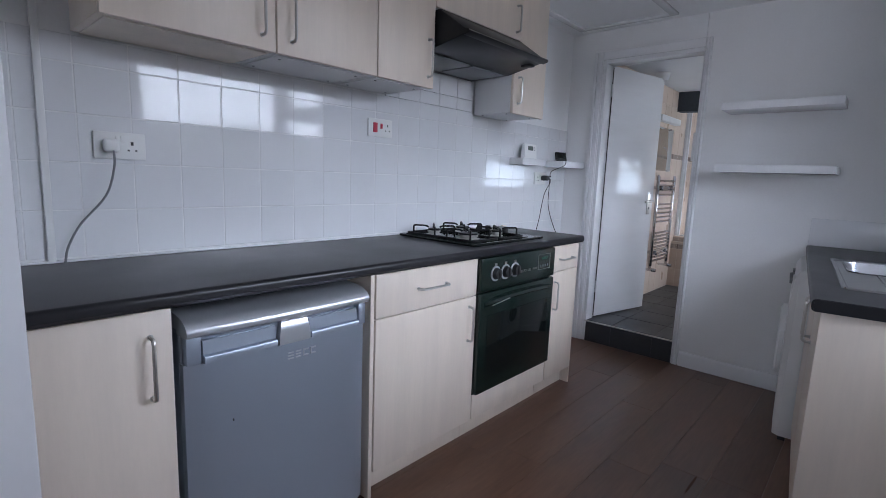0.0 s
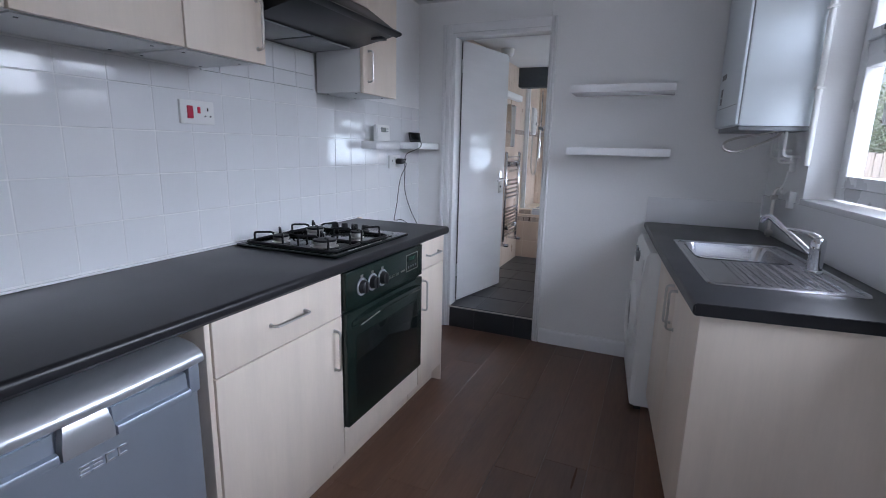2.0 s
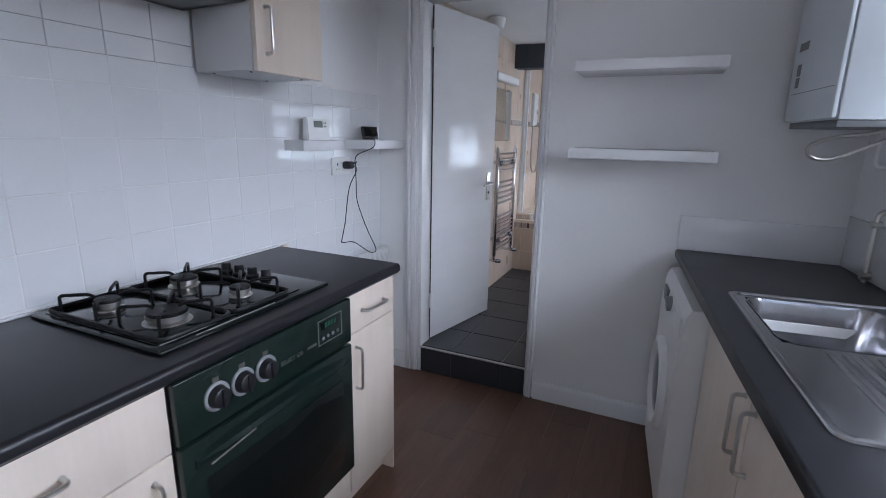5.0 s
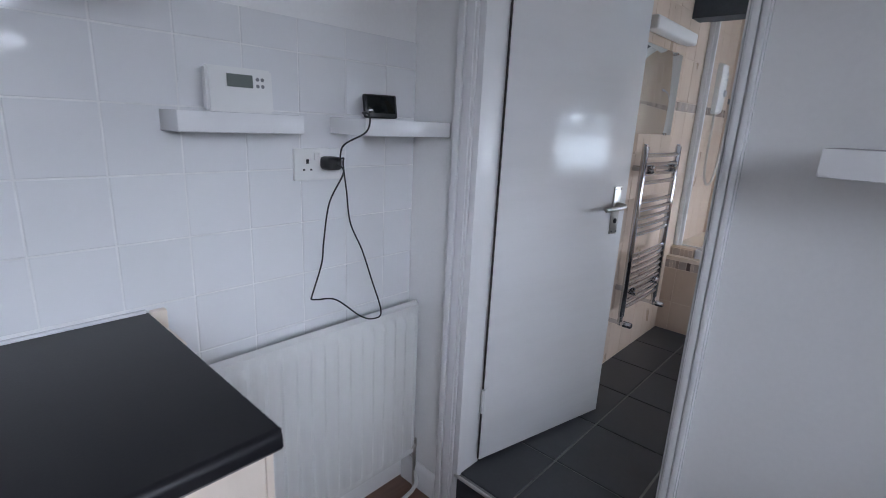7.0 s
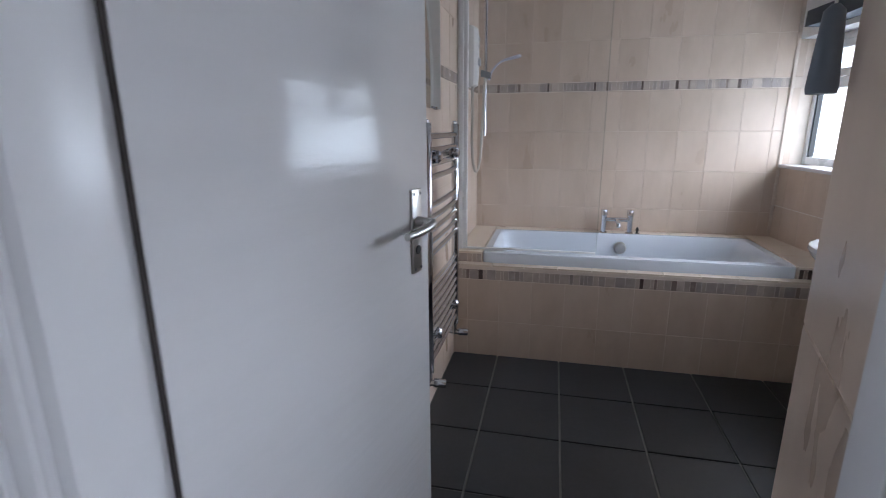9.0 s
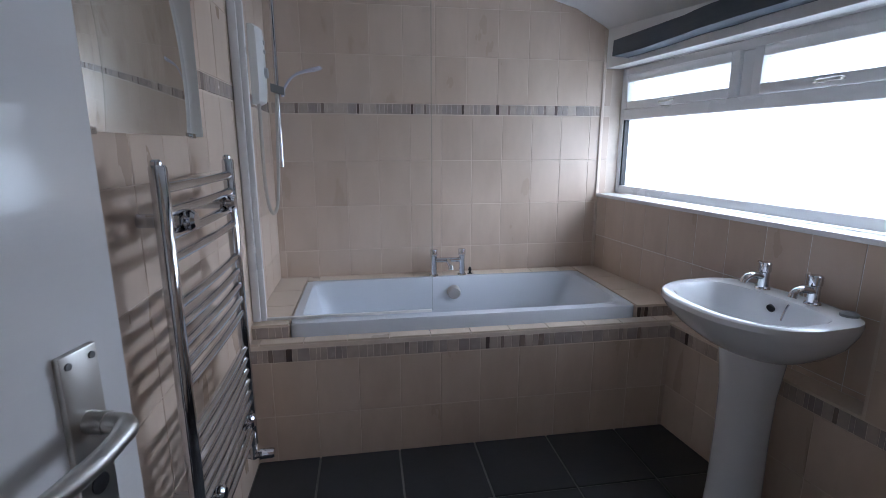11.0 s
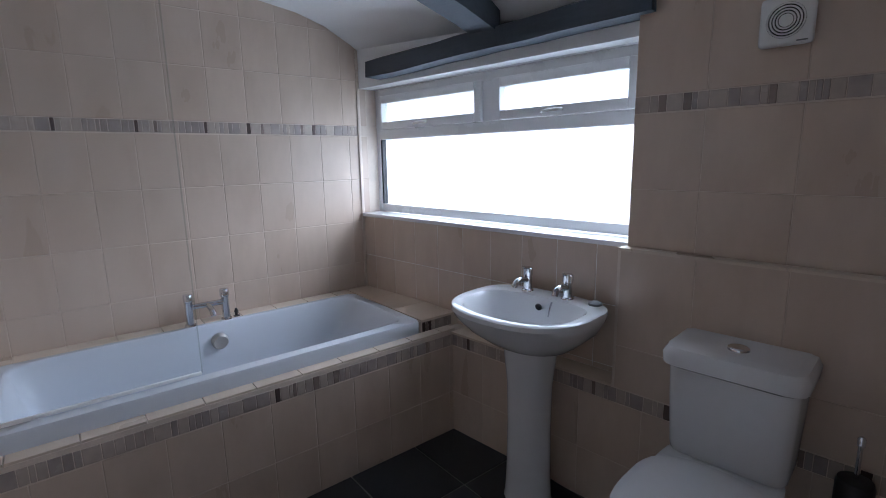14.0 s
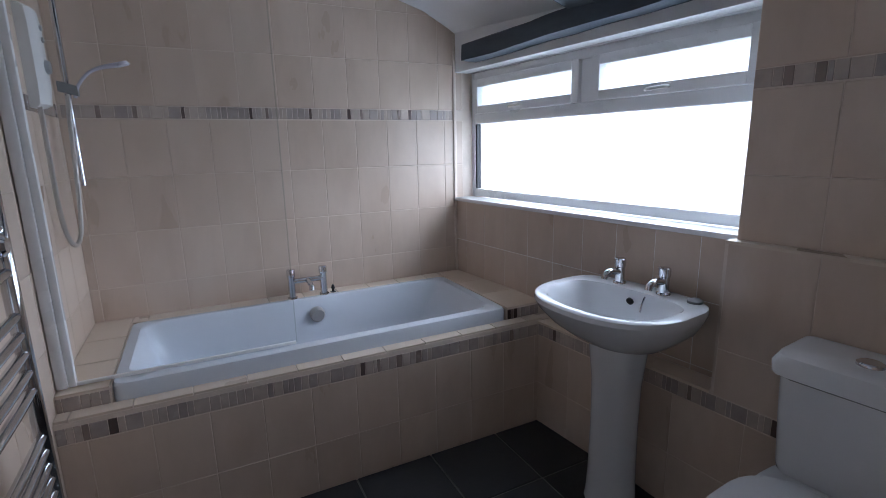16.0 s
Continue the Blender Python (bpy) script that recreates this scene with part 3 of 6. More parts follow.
def oven():
    ob = thing("oven", "dark green built-in electric oven with a glass door", "oven", pose(0, 1.803, 0))
    w = 0.645
    bm = B()
    box(bm, 0.03, 0.004, 0.22, 0.575, w - 0.004, 0.862)
    part("body", bm, M_HOOD, ob)
    bm = B()
    box(bm, 0.575, 0.0, 0.715, 0.600, w, 0.866, 0.004)
    panel = part("control_panel", bm, M_GREEN, ob, "dark green control panel")
    for k in range(3):
        y = 0.105 + 0.078 * k
        bm = B()
        tube(bm, [(0.599, y, 0.79), (0.604, y, 0.79)], 0.036, 28)
        kn = part("knob", bm, M_SILVER2, panel, "black knob with a silver skirt")
        bm = B()
        tube(bm, [(0.602, y, 0.79), (0.606, y, 0.79), (0.622, y, 0.79), (0.624, y, 0.79)], [0.029, 0.027, 0.024, 0.021], 24)
        box(bm, 0.61, y - 0.005, 0.768, 0.630, y + 0.005, 0.812, 0.002)
        part("knob_cap", bm, M_BLACKP, kn)
        bm = B()
        box(bm, 0.599, y - 0.008, 0.827, 0.6012, y + 0.010, 0.838)
        part("mark", bm, M_SATIN, panel)
    bm = B()
    for y0, z0, y1, z1 in ((0.475, 0.762, 0.479, 0.842), (0.590, 0.762, 0.594, 0.842), (0.475, 0.762, 0.594, 0.7645), (0.475, 0.8395, 0.594, 0.842)):
        box(bm, 0.599, y0, z0, 0.6012, y1, z1)
    part("clock_border", bm, M_SATIN, panel)
    bm = B()
    box(bm, 0.599, 0.490, 0.808, 0.6012, 0.580, 0.832)
    clock = part("clock_display", bm, M_BLACKG, panel, "dark clock display")
    for k in range(4):
        y = 0.508 + 0.015 * k
        bm = B()
        box(bm, 0.6008, y, 0.8135, 0.6018, y + 0.003, 0.8275)
        box(bm, 0.6008, y + 0.007, 0.8135, 0.6018, y + 0.010, 0.8275)
        box(bm, 0.6008, y + 0.003, 0.8245, 0.6018, y + 0.007, 0.8275)
        part("digit", bm, M_LIT, clock, "green lit digit")
    for k in range(4):
        bm = B()
        tube(bm, [(0.599, 0.497 + 0.024 * k, 0.782), (0.603, 0.497 + 0.024 * k, 0.782)], 0.006, 10)
        part("clock_button", bm, M_GREYP, panel)
    text_mesh("SELECT 620", 0.018, M_SATIN, panel, Matrix.Translation((0.6005, 0.315, 0.768)) @ Euler((radians(90), 0, radians(90))).to_matrix().to_4x4())
    bm = B()
    box(bm, 0.5995, 0.425, 0.772, 0.6010, 0.466, 0.780)
    part("mark", bm, M_SATIN, panel)
    bm = B()
    box(bm, 0.575, 0.0, 0.228, 0.602, w, 0.706, 0.006)
    d = part("oven_door", bm, M_GREEN, ob, "dark green glossy oven door")
    bm = B()
    box(bm, 0.598, 0.055, 0.285, 0.6045, w - 0.055, 0.600, 0.004)
    part("oven_glass", bm, M_BLACKG, d, "black glass window")
    bm = B()
    pr = [(0.60, 0.690), (0.628, 0.684), (0.634, 0.672), (0.628, 0.664), (0.60, 0.660)]
    rings = []
    for k in range(17):
        s = abs(k - 8) / 8
        rings.append([(0.6 + (x - 0.6) * (1 - 0.75 * s ** 4), 0.03 + (w - 0.06) * k / 16, z - 0.020 * s ** 3) for x, z in pr])
    loft(bm, rings)
    part("oven_handle", bm, M_GREEN, d, "dark green moulded grip")
    bm = B()
    tube(bm, [(0.633, 0.05, 0.655), (0.637, 0.18, 0.671)], 0.0025, 6)
    part("trim", bm, M_SATIN, d)
    bm = B()
    box(bm, 0.56, 0.0, 0.105, 0.58, w, 0.222, 0.002)
    part("filler_panel", bm, M_BEECH, ob, "pale maple panel below the oven")
    bm = B()
    box(bm, 0.505, 0.0, 0.0, 0.522, w, 0.105)
    part("plinth", bm, M_BEECH, ob)
    return ob


oven()


def hob():
    ob = thing("gas_hob", "black four burner gas hob with iron pan supports", "hob", pose(0.035, 1.825, 0.910))
    w, d = 0.590, 0.505
    bm = B()
    box(bm, 0, 0, 0.0, d, w, 0.012, 0.005, 3)
    box(bm, 0.03, 0.02, 0.010, d - 0.03, w - 0.105, 0.015, 0.003)
    part("hob_plate", bm, M_HOB, ob)
    bm = B()
    tube(bm, [(d - 0.012, 0.10, 0.0115), (d - 0.012, 0.36, 0.0115)], 0.002, 6)
    part("front_trim", bm, M_SATIN, ob)
    for bx, by, r in ((0.14, 0.115, 0.033), (0.355, 0.130, 0.050), (0.135, 0.350, 0.040), (0.36, 0.360, 0.030)):
        bm = B()
        revolve(bm, [(r * 1.2, 0.012), (r * 1.15, 0.016), (r * 0.85, 0.020), (r * 0.85, 0.026), (r * 1.0, 0.027), (r * 1.0, 0.036)], (bx, by, 0), 24)
        bn = part("burner", bm, M_BURN, ob, "alloy gas burner")
        bm = B()
        revolve(bm, [(r * 0.96, 0.0355), (r * 0.99, 0.039), (r * 0.92, 0.044), (r * 0.3, 0.046)], (bx, by, 0), 24)
        part("burner_cap", bm, M_IRON, bn, "black burner cap")
        for k in range(4):
            a = radians(45 + 90 * k)
            u = Vector((math.cos(a), math.sin(a), 0))
            c = Vector((bx, by, 0))
            bm = B()
            tube(bm, arc_corner([c + u * 0.105 + Vector((0, 0, 0.014)), c + u * 0.105 + Vector((0, 0, 0.060)), c + u * 0.040 + Vector((0, 0, 0.058)), c + u * 0.028 + Vector((0, 0, 0.050))], 0.010, 3), 0.0046, 6)
            part("pan_support", bm, M_IRON, ob)
    for y0, y1 in ((0.025, 0.232), (0.238, 0.452)):
        bm = B()
        tube(bm, arc_corner([(0.035, y0 + 0.02, 0.02), (0.035, y0, 0.02), (d - 0.035, y0, 0.02), (d - 0.035, y1, 0.02), (0.035, y1, 0.02), (0.035, y0 + 0.02, 0.02)], 0.03, 3), 0.0055, 6)
        part("support_frame", bm, M_IRON, ob)
    for k in range(4):
        bm = B()
        revolve(bm, [(0.021, 0.012), (0.021, 0.017), (0.017, 0.020), (0.016, 0.040), (0.013, 0.043)], (0.115 + 0.060 * k, w - 0.060, 0), 18)
        part("knob", bm, M_BLACKP, ob, "black hob knob")
    return ob


hob()

# wall cabinets
G = "kitchen wall units"
WB, WT = 1.605, 2.27
for lab, y0, y1, hy in (("pale maple wall cabinet at the end of the row", 0.490, 0.985, 0.445), ("pale maple wall cabinet over the worktop", 0.987, 1.418, 0.055), ("narrow pale maple wall cabinet beside the hood", 1.420, 1.742, 0.285)):
    w = y1 - y0
    ob = fronted_unit("wall_cabinet", lab, "cabinet", pose(0, y0, 0), w, 0.325, WB + 0.004, WT,
                      [("door", 0.002, w - 0.002, WB, WT, (hy, WB + 0.045), (hy, WB + 0.20))], body=M_BEECH if y0 < 0.5 else M_CARC, group=G)
    bm = B()
    box(bm, 0.02, 0.02, WB - 0.001, 0.29, w - 0.02, WB + 0.0035)
    u = part("underside", bm, M_BEECH if y0 < 0.5 else M_CARC, ob)
    if y0 > 0.5:
        for sx, sy in ((0.06, 0.05), (0.25, 0.05), (0.06, w - 0.05), (0.25, w - 0.05)):
            bm = B()
            tube(bm, [(sx, sy, WB + 0.001), (sx, sy, WB - 0.003)], 0.005, 8)
            part("fixing", bm, M_GREYP, u)
ob = fronted_unit("wall_cabinet", "short pale maple wall cabinet above the hood", "cabinet", pose(0, 1.744, 0), 0.672, 0.325, 1.955, WT,
                  [("door", 0.002, 0.670, 1.955, WT, (0.62, 1.99), (0.62, 2.12))], group=G)
ob = fronted_unit("wall_cabinet", "small pale maple wall cabinet with grey sides beyond the hood", "cabinet", pose(0, 2.420, 0), 0.325, 0.288, 1.588, WT,
                  [("door", 0.002, 0.323, 1.584, WT, (0.045, 1.64), (0.045, 1.78))], group=G)
for sx, sy in ((0.05, 0.04), (0.22, 0.04), (0.05, 0.285), (0.22, 0.285)):
    bm = B()
    tube(bm, [(sx, sy, 1.589), (sx, sy, 1.585)], 0.005, 8)
    part("fixing", bm, M_GREYP, ob)


def hood():
    ob = thing("cooker_hood", "black cooker hood with a sloping visor over the hob", "cooker hood", pose(0, 1.765, 0))
    w = 0.635
    bm = B()
    pr = [(0.0, 1.775), (0.27, 1.782), (0.478, 1.822), (0.485, 1.838), (0.33, 1.950), (0.0, 1.950)]
    loft(bm, [[(x, y, z) for x, z in pr] for y in (0.0, w)])
    bmesh.ops.bevel(bm, geom=list(bm.edges), offset=0.004, segments=1, affect="EDGES")
    part("canopy", bm, M_HOOD, ob)
    bm = B()
    pr = [(0.475, 1.816), (0.500, 1.822), (0.506, 1.830), (0.498, 1.838), (0.475, 1.842)]
    loft(bm, [[(x, y, z) for x, z in pr] for y in (-0.004, w + 0.004)])
    part("visor_lip", bm, M_HOOD, ob)
    bm = B()
    for k in range(2):
        box(bm, 0.05, 0.04 + k * 0.285, 1.7705, 0.26, 0.305 + k * 0.285, 1.778, 0.002)
    part("filter", bm, M_GREYP, ob, "grey grease filter")
    bm = B()
    box(bm, 0.39, 0.56, 1.797, 0.45, 0.60, 1.81, 0.003)
    part("switch", bm, M_BLACKP, ob)
    return ob


hood()


# shelves
def shelf(label, x0, y0, z0, x1, y1, z1, group=""):
    bm = B()
    box(bm, x0, y0, z0, x1, y1, z1, 0.002)
    return solid("wall_shelf", bm, M_GLOSS, label, "shelf", group=group)


shelf("white floating shelf on the tiled wall with the thermostat", 0.0, 2.835, 1.318, 0.105, 3.125, 1.362)
shelf("small white floating corner shelf beside the door frame", 0.0, 3.270, 1.318, 0.160, 3.598, 1.362)
shelf("white floating shelf on the painted wall", 1.105, 3.36, 1.665, 1.668, 3.598, 1.707, "white shelves on the painted wall")
shelf("white floating shelf on the painted wall", 1.105, 3.36, 1.310, 1.675, 3.598, 1.352, "white shelves on the painted wall")


def socket(label, m, wide=0.147, switches="white", plugged=()):
    """Double wall socket with switches; back on x = 0, width along y."""
    ob = thing("wall_socket", label, "socket", m)
    bm = B()
    box(bm, 0.0, 0.0, 0.0, 0.011, wide, 0.086, 0.003)
    plate = part("faceplate", bm, M_WHITEP, ob)
    for k in range(2):
        c = wide * (0.27 + 0.46 * k)
        bm = B()
        box(bm, 0.0105, c - 0.004, 0.046, 0.0116, c + 0.004, 0.058)
        box(bm, 0.0105, c - 0.014, 0.027, 0.0116, c - 0.008, 0.032)
        box(bm, 0.0105, c + 0.008, 0.027, 0.0116, c + 0.014, 0.032)
        part("pin_holes", bm, M_BLACKP, plate)
        bm = B()
        s = wide * (0.45 + 0.10 * k)
        box(bm, 0.010, s - 0.006, 0.055, 0.0145, s + 0.006, 0.075, 0.001)
        part("switch", bm, M_WHITEP, plate)
    return ob, plate


s1, p1 = socket("white double socket with a plug and grey cable", pose(0.0, 0.530, 1.236))
bm = B()
box(bm, 0.010, 0.022, 0.020, 0.040, 0.066, 0.064, 0.010, 3)
solid("plug", bm, M_WHITEP, "white three pin plug in the wall socket", "plug", pose(0.0, 0.530, 1.236))
bm = B()
tube(bm, smooth_line([(0.045, 0.576, 1.262), (0.050, 0.573, 1.21), (0.035, 0.55, 1.12), (0.025, 0.48, 1.03), (0.022, 0.445, 0.96), (0.022, 0.435, 0.912)], 6), 0.0035, 8)
solid("plug_cable", bm, M_GREYP, "grey cable from the plug down to the worktop", "cable")
bm = B()
box(bm, 0.0, 0.396, 0.912, 0.012, 0.416, 2.299, 0.003)
solid("cable_trunking", bm, M_WHITEP, "white cable trunking up the tiled wall", "trunking")

s2 = thing("cooker_switch", "white cooker switch plate with red rockers and a socket", "switch", pose(0.0, 1.632, 1.400))
bm = B()
box(bm, 0.0, 0.0, 0.0, 0.012, 0.150, 0.086, 0.003)
cp = part("faceplate", bm, M_WHITEP, s2)
bm = B()
box(bm, 0.010, 0.028, 0.020, 0.017, 0.052, 0.066, 0.002)
part("main_rocker", bm, M_RED, cp, "red rocker switch")
bm = B()
box(bm, 0.010, 0.073, 0.040, 0.016, 0.085, 0.064, 0.002)
part("socket_rocker", bm, M_RED, cp, "red rocker switch")
bm = B()
box(bm, 0.0105, 0.116, 0.050, 0.0126, 0.122, 0.062)
box(bm, 0.0105, 0.104, 0.028, 0.0126, 0.110, 0.034)
box(bm, 0.0105, 0.128, 0.028, 0.0126, 0.134, 0.034)
part("pin_holes", bm, M_BLACKP, cp)
s3, p3 = socket("white double socket below the small shelves", pose(0.0, 3.150, 1.190))
bm = B()
box(bm, 0.010, 0.076, 0.030, 0.060, 0.122, 0.066, 0.010, 3)
solid("black_plug", bm, M_BLACKP, "black plug adapter in the wall socket", "plug", pose(0.0, 3.150, 1.190))

th = thing("thermostat", "white room thermostat with a small grey display", "thermostat", pose(0.035, 2.915, 1.3625))
bm = B()
loft(bm, [[(0, 0, z), (0.030 - 0.06 * z, 0, z), (0.030 - 0.06 * z, 0.155, z), (0, 0.155, z)] for z in (0.0, 0.098)])
bmesh.ops.bevel(bm, geom=list(bm.edges), offset=0.005, segments=2, affect="EDGES")
tb = part("case", bm, M_WHITEP, th)
bm = B()
loft(bm, [[(0.0275 - 0.06 * z, 0.045, z), (0.0315 - 0.06 * z, 0.045, z), (0.0315 - 0.06 * z, 0.105, z), (0.0275 - 0.06 * z, 0.105, z)] for z in (0.055, 0.083)])
part("display", bm, M_LCD, tb)
for k in range(4):
    bm = B()
    z = 0.060 + 0.015 * (k % 2)
    tube(bm, [(0.024, 0.117 + 0.012 * (k // 2), z), (0.0305 - 0.06 * z, 0.117 + 0.012 * (k // 2), z)], 0.0045, 8)
    part("button", bm, M_GREYP, tb)

dm = thing("energy_display", "small black energy monitor with a tilted screen", "monitor", pose(0.055, 3.345, 1.3635, 0, -14, -18))
bm = B()
box(bm, 0.0, 0.0, 0.0, 0.016, 0.100, 0.066, 0.005)
db = part("case", bm, M_BLACKP, dm)
bm = B()
box(bm, 0.0155, 0.008, 0.012, 0.0168, 0.092, 0.060, 0.001)
part("screen", bm, M_BLACKG, db, "dark glossy screen")
bm = B()
tube(bm, smooth_line([(0.062, 3.248, 1.238), (0.075, 3.262, 1.215), (0.05, 3.232, 1.13), (0.035, 3.222, 1.02), (0.028, 3.218, 0.95), (0.028, 3.185, 0.862), (0.030, 3.182, 0.850), (0.034, 3.200, 0.846), (0.060, 3.245, 0.842), (0.105, 3.300, 0.790),
                      (0.112, 3.345, 0.772), (0.110, 3.375, 0.788), (0.06, 3.376, 0.88), (0.03, 3.362, 0.97), (0.035, 3.315, 1.06), (0.05, 3.290, 1.16), (0.06, 3.272, 1.235), (0.075, 3.262, 1.255), (0.062, 3.250, 1.245)], 6), 0.0024, 8)
solid("charger_cable", bm, M_BLACKP, "thin black cable that hangs in a loop below the socket", "cable")
bm = B()
tube(bm, smooth_line([(0.066, 3.256, 1.245), (0.085, 3.256, 1.29), (0.175, 3.262, 1.33), (0.170, 3.275, 1.372), (0.09, 3.315, 1.378), (0.064, 3.345, 1.372)], 6), 0.0024, 8)
solid("charger_cable", bm, M_BLACKP, "thin black cable from the socket up to the energy monitor", "cable")


def radiator():
    ob = thing("radiator", "white panel radiator below the small shelves", "radiator", pose(0.028, 2.855, 0.150))
    w, h = 0.725, 0.612
    bm = B()
    n = 15
    pts = []
    for k in range(n):
        y0, p = 0.02 + (w - 0.04) * k / n, (w - 0.04) / n
        pts += [(0.050, y0), (0.051, y0 + p * 0.12), (0.060, y0 + p * 0.26), (0.068, y0 + p * 0.45), (0.070, y0 + p * 0.58), (0.067, y0 + p * 0.72), (0.058, y0 + p * 0.90), (0.051, y0 + p * 0.97)]
    prof = [(0.030, 0.0)] + [(0.047, 0.006)] + pts + [(0.047, w - 0.006), (0.030, w)]
    rows = []
    for z, s in ((0.0, 0.0), (0.008, 0.6), (0.030, 0.62), (0.050, 1.0), (h - 0.055, 1.0), (h - 0.035, 0.62), (h - 0.010, 0.6), (h, 0.0)):
        rows.append([(0.030 + min(x - 0.030, 0.0185) * min(1, s / 0.6) + max(0, x - 0.0505) * max(0, (s - 0.62) / 0.38), y, z) for x, y in prof])
    loft(bm, rows)
    part("panel", bm, M_RAD, ob)
    bm = B()
    box(bm, 0.0, 0.03, 0.05, 0.028, w - 0.03, h - 0.03)
    part("back_panel", bm, M_RAD, ob)
    bm = B()
    tube(bm, [(0.04, w - 0.02, 0.03), (0.04, w + 0.008, 0.03)], 0.010, 10)
    tube(bm, arc_corner([(0.04, w + 0.006, 0.055), (0.04, w + 0.006, 0.0), (0.045, w + 0.004, -0.149)], 0.01), 0.0075, 8)
    part("valve", bm, M_SATIN, ob, "radiator valve and pipe")
    bm = B()
    tube(bm, smooth_line([(0.05, w + 0.006, -0.08), (0.09, w - 0.05, -0.115), (0.09, w - 0.3, -0.13), (0.08, 0.05, -0.13)], 4), 0.0075, 8)
    part("pipe", bm, M_RAD, ob)
    return ob


radiator()


# ---------------------------------------------------------------- kitchen, window side (built in the outer wall's frame)
def out_thing(name, label, category, m=None, group=""):
    return thing(name, label, category, OUT @ (m or Matrix()), group)


KY0, KY1 = -1.675, 0.055
# worktop with a cut-out for the sink bowl
SX0, SX1, SY0, SY1 = -0.530, -0.065, -1.430, -0.575
bm = B()
xs, ys, zs = (-0.61, SX0 + 0.04, -0.10, 0.0), (KY0, SY0 + 0.36, SY1 - 0.02, KY1), (0.872, 0.910)
vs = {(i, j, k): bm.verts.new((xs[i], ys[j], zs[k])) for i in range(4) for j in range(4) for k in range(2)}
for i in range(3):
    for j in range(3):
        if (i, j) != (1, 1):
            for k in range(2):
                bm.faces.new([vs[p] for p in ((i, j, k), (i + 1, j, k), (i + 1, j + 1, k), (i, j + 1, k))])
for (a, b), (c, d) in [((i, j), (i + 1, j)) for i in range(3) for j in (0, 3)] + [((i, j), (i, j + 1)) for i in (0, 3) for j in range(3)] + [((1, 1), (2, 1)), ((1, 2), (2, 2)), ((1, 1), (1, 2)), ((2, 1), (2, 2))]:
    bm.faces.new([vs[p] for p in ((a, b, 0), (c, d, 0), (c, d, 1), (a, b, 1))])
edge = [e for e in bm.edges if all(abs(v.co.x + 0.61) < 1e-6 for v in e.verts) and abs(e.verts[0].co.z - e.verts[1].co.z) < 1e-6]
bmesh.ops.bevel(bm, geom=edge, offset=0.012, segments=4, profile=0.5, affect="EDGES")
wt = solid("worktop", bm, M_WORK, "black laminate worktop around the steel sink", "worktop", OUT)
bm = B()
box(bm, -0.604, KY0 - 0.002, 0.874, -0.002, KY0 - 0.0002, 0.9085)
part("end_strip", bm, M_WORK, wt, "black laminate end strip")

sc = out_thing("base_cabinet", "pale maple sink cabinet with two doors and a plain end", "cabinet")
bm = B()
box(bm, -0.555, KY0 + 0.03, 0.10, -0.02, -0.660, 0.70)
part("body", bm, M_CARC, sc)
bm = B()
box(bm, -0.585, KY0 + 0.012, 0.0, -0.005, KY0 + 0.030, 0.871, 0.001)
part("end_panel", bm, M_BEECH, sc, "pale maple end panel")
for y0, y1, hy in ((KY0 + 0.032, -1.162, -1.205), (-1.158, -0.662, -1.118)):
    bm = B()
    box(bm, -0.578, y0, 0.105, -0.558, y1, 0.866, 0.002)
    d = part("door", bm, M_BEECH, sc)
    bm = B()
    bar_handle(bm, (-0.578, hy, 0.66), (-0.578, hy, 0.815), (-0.028, 0, 0))
    part("handle", bm, M_SATIN, d, "brushed steel bar handle")
bm = B()
box(bm, -0.52, KY0 + 0.030, 0.0, -0.50, -0.660, 0.104)
part("plinth", bm, M_BEECH, sc)


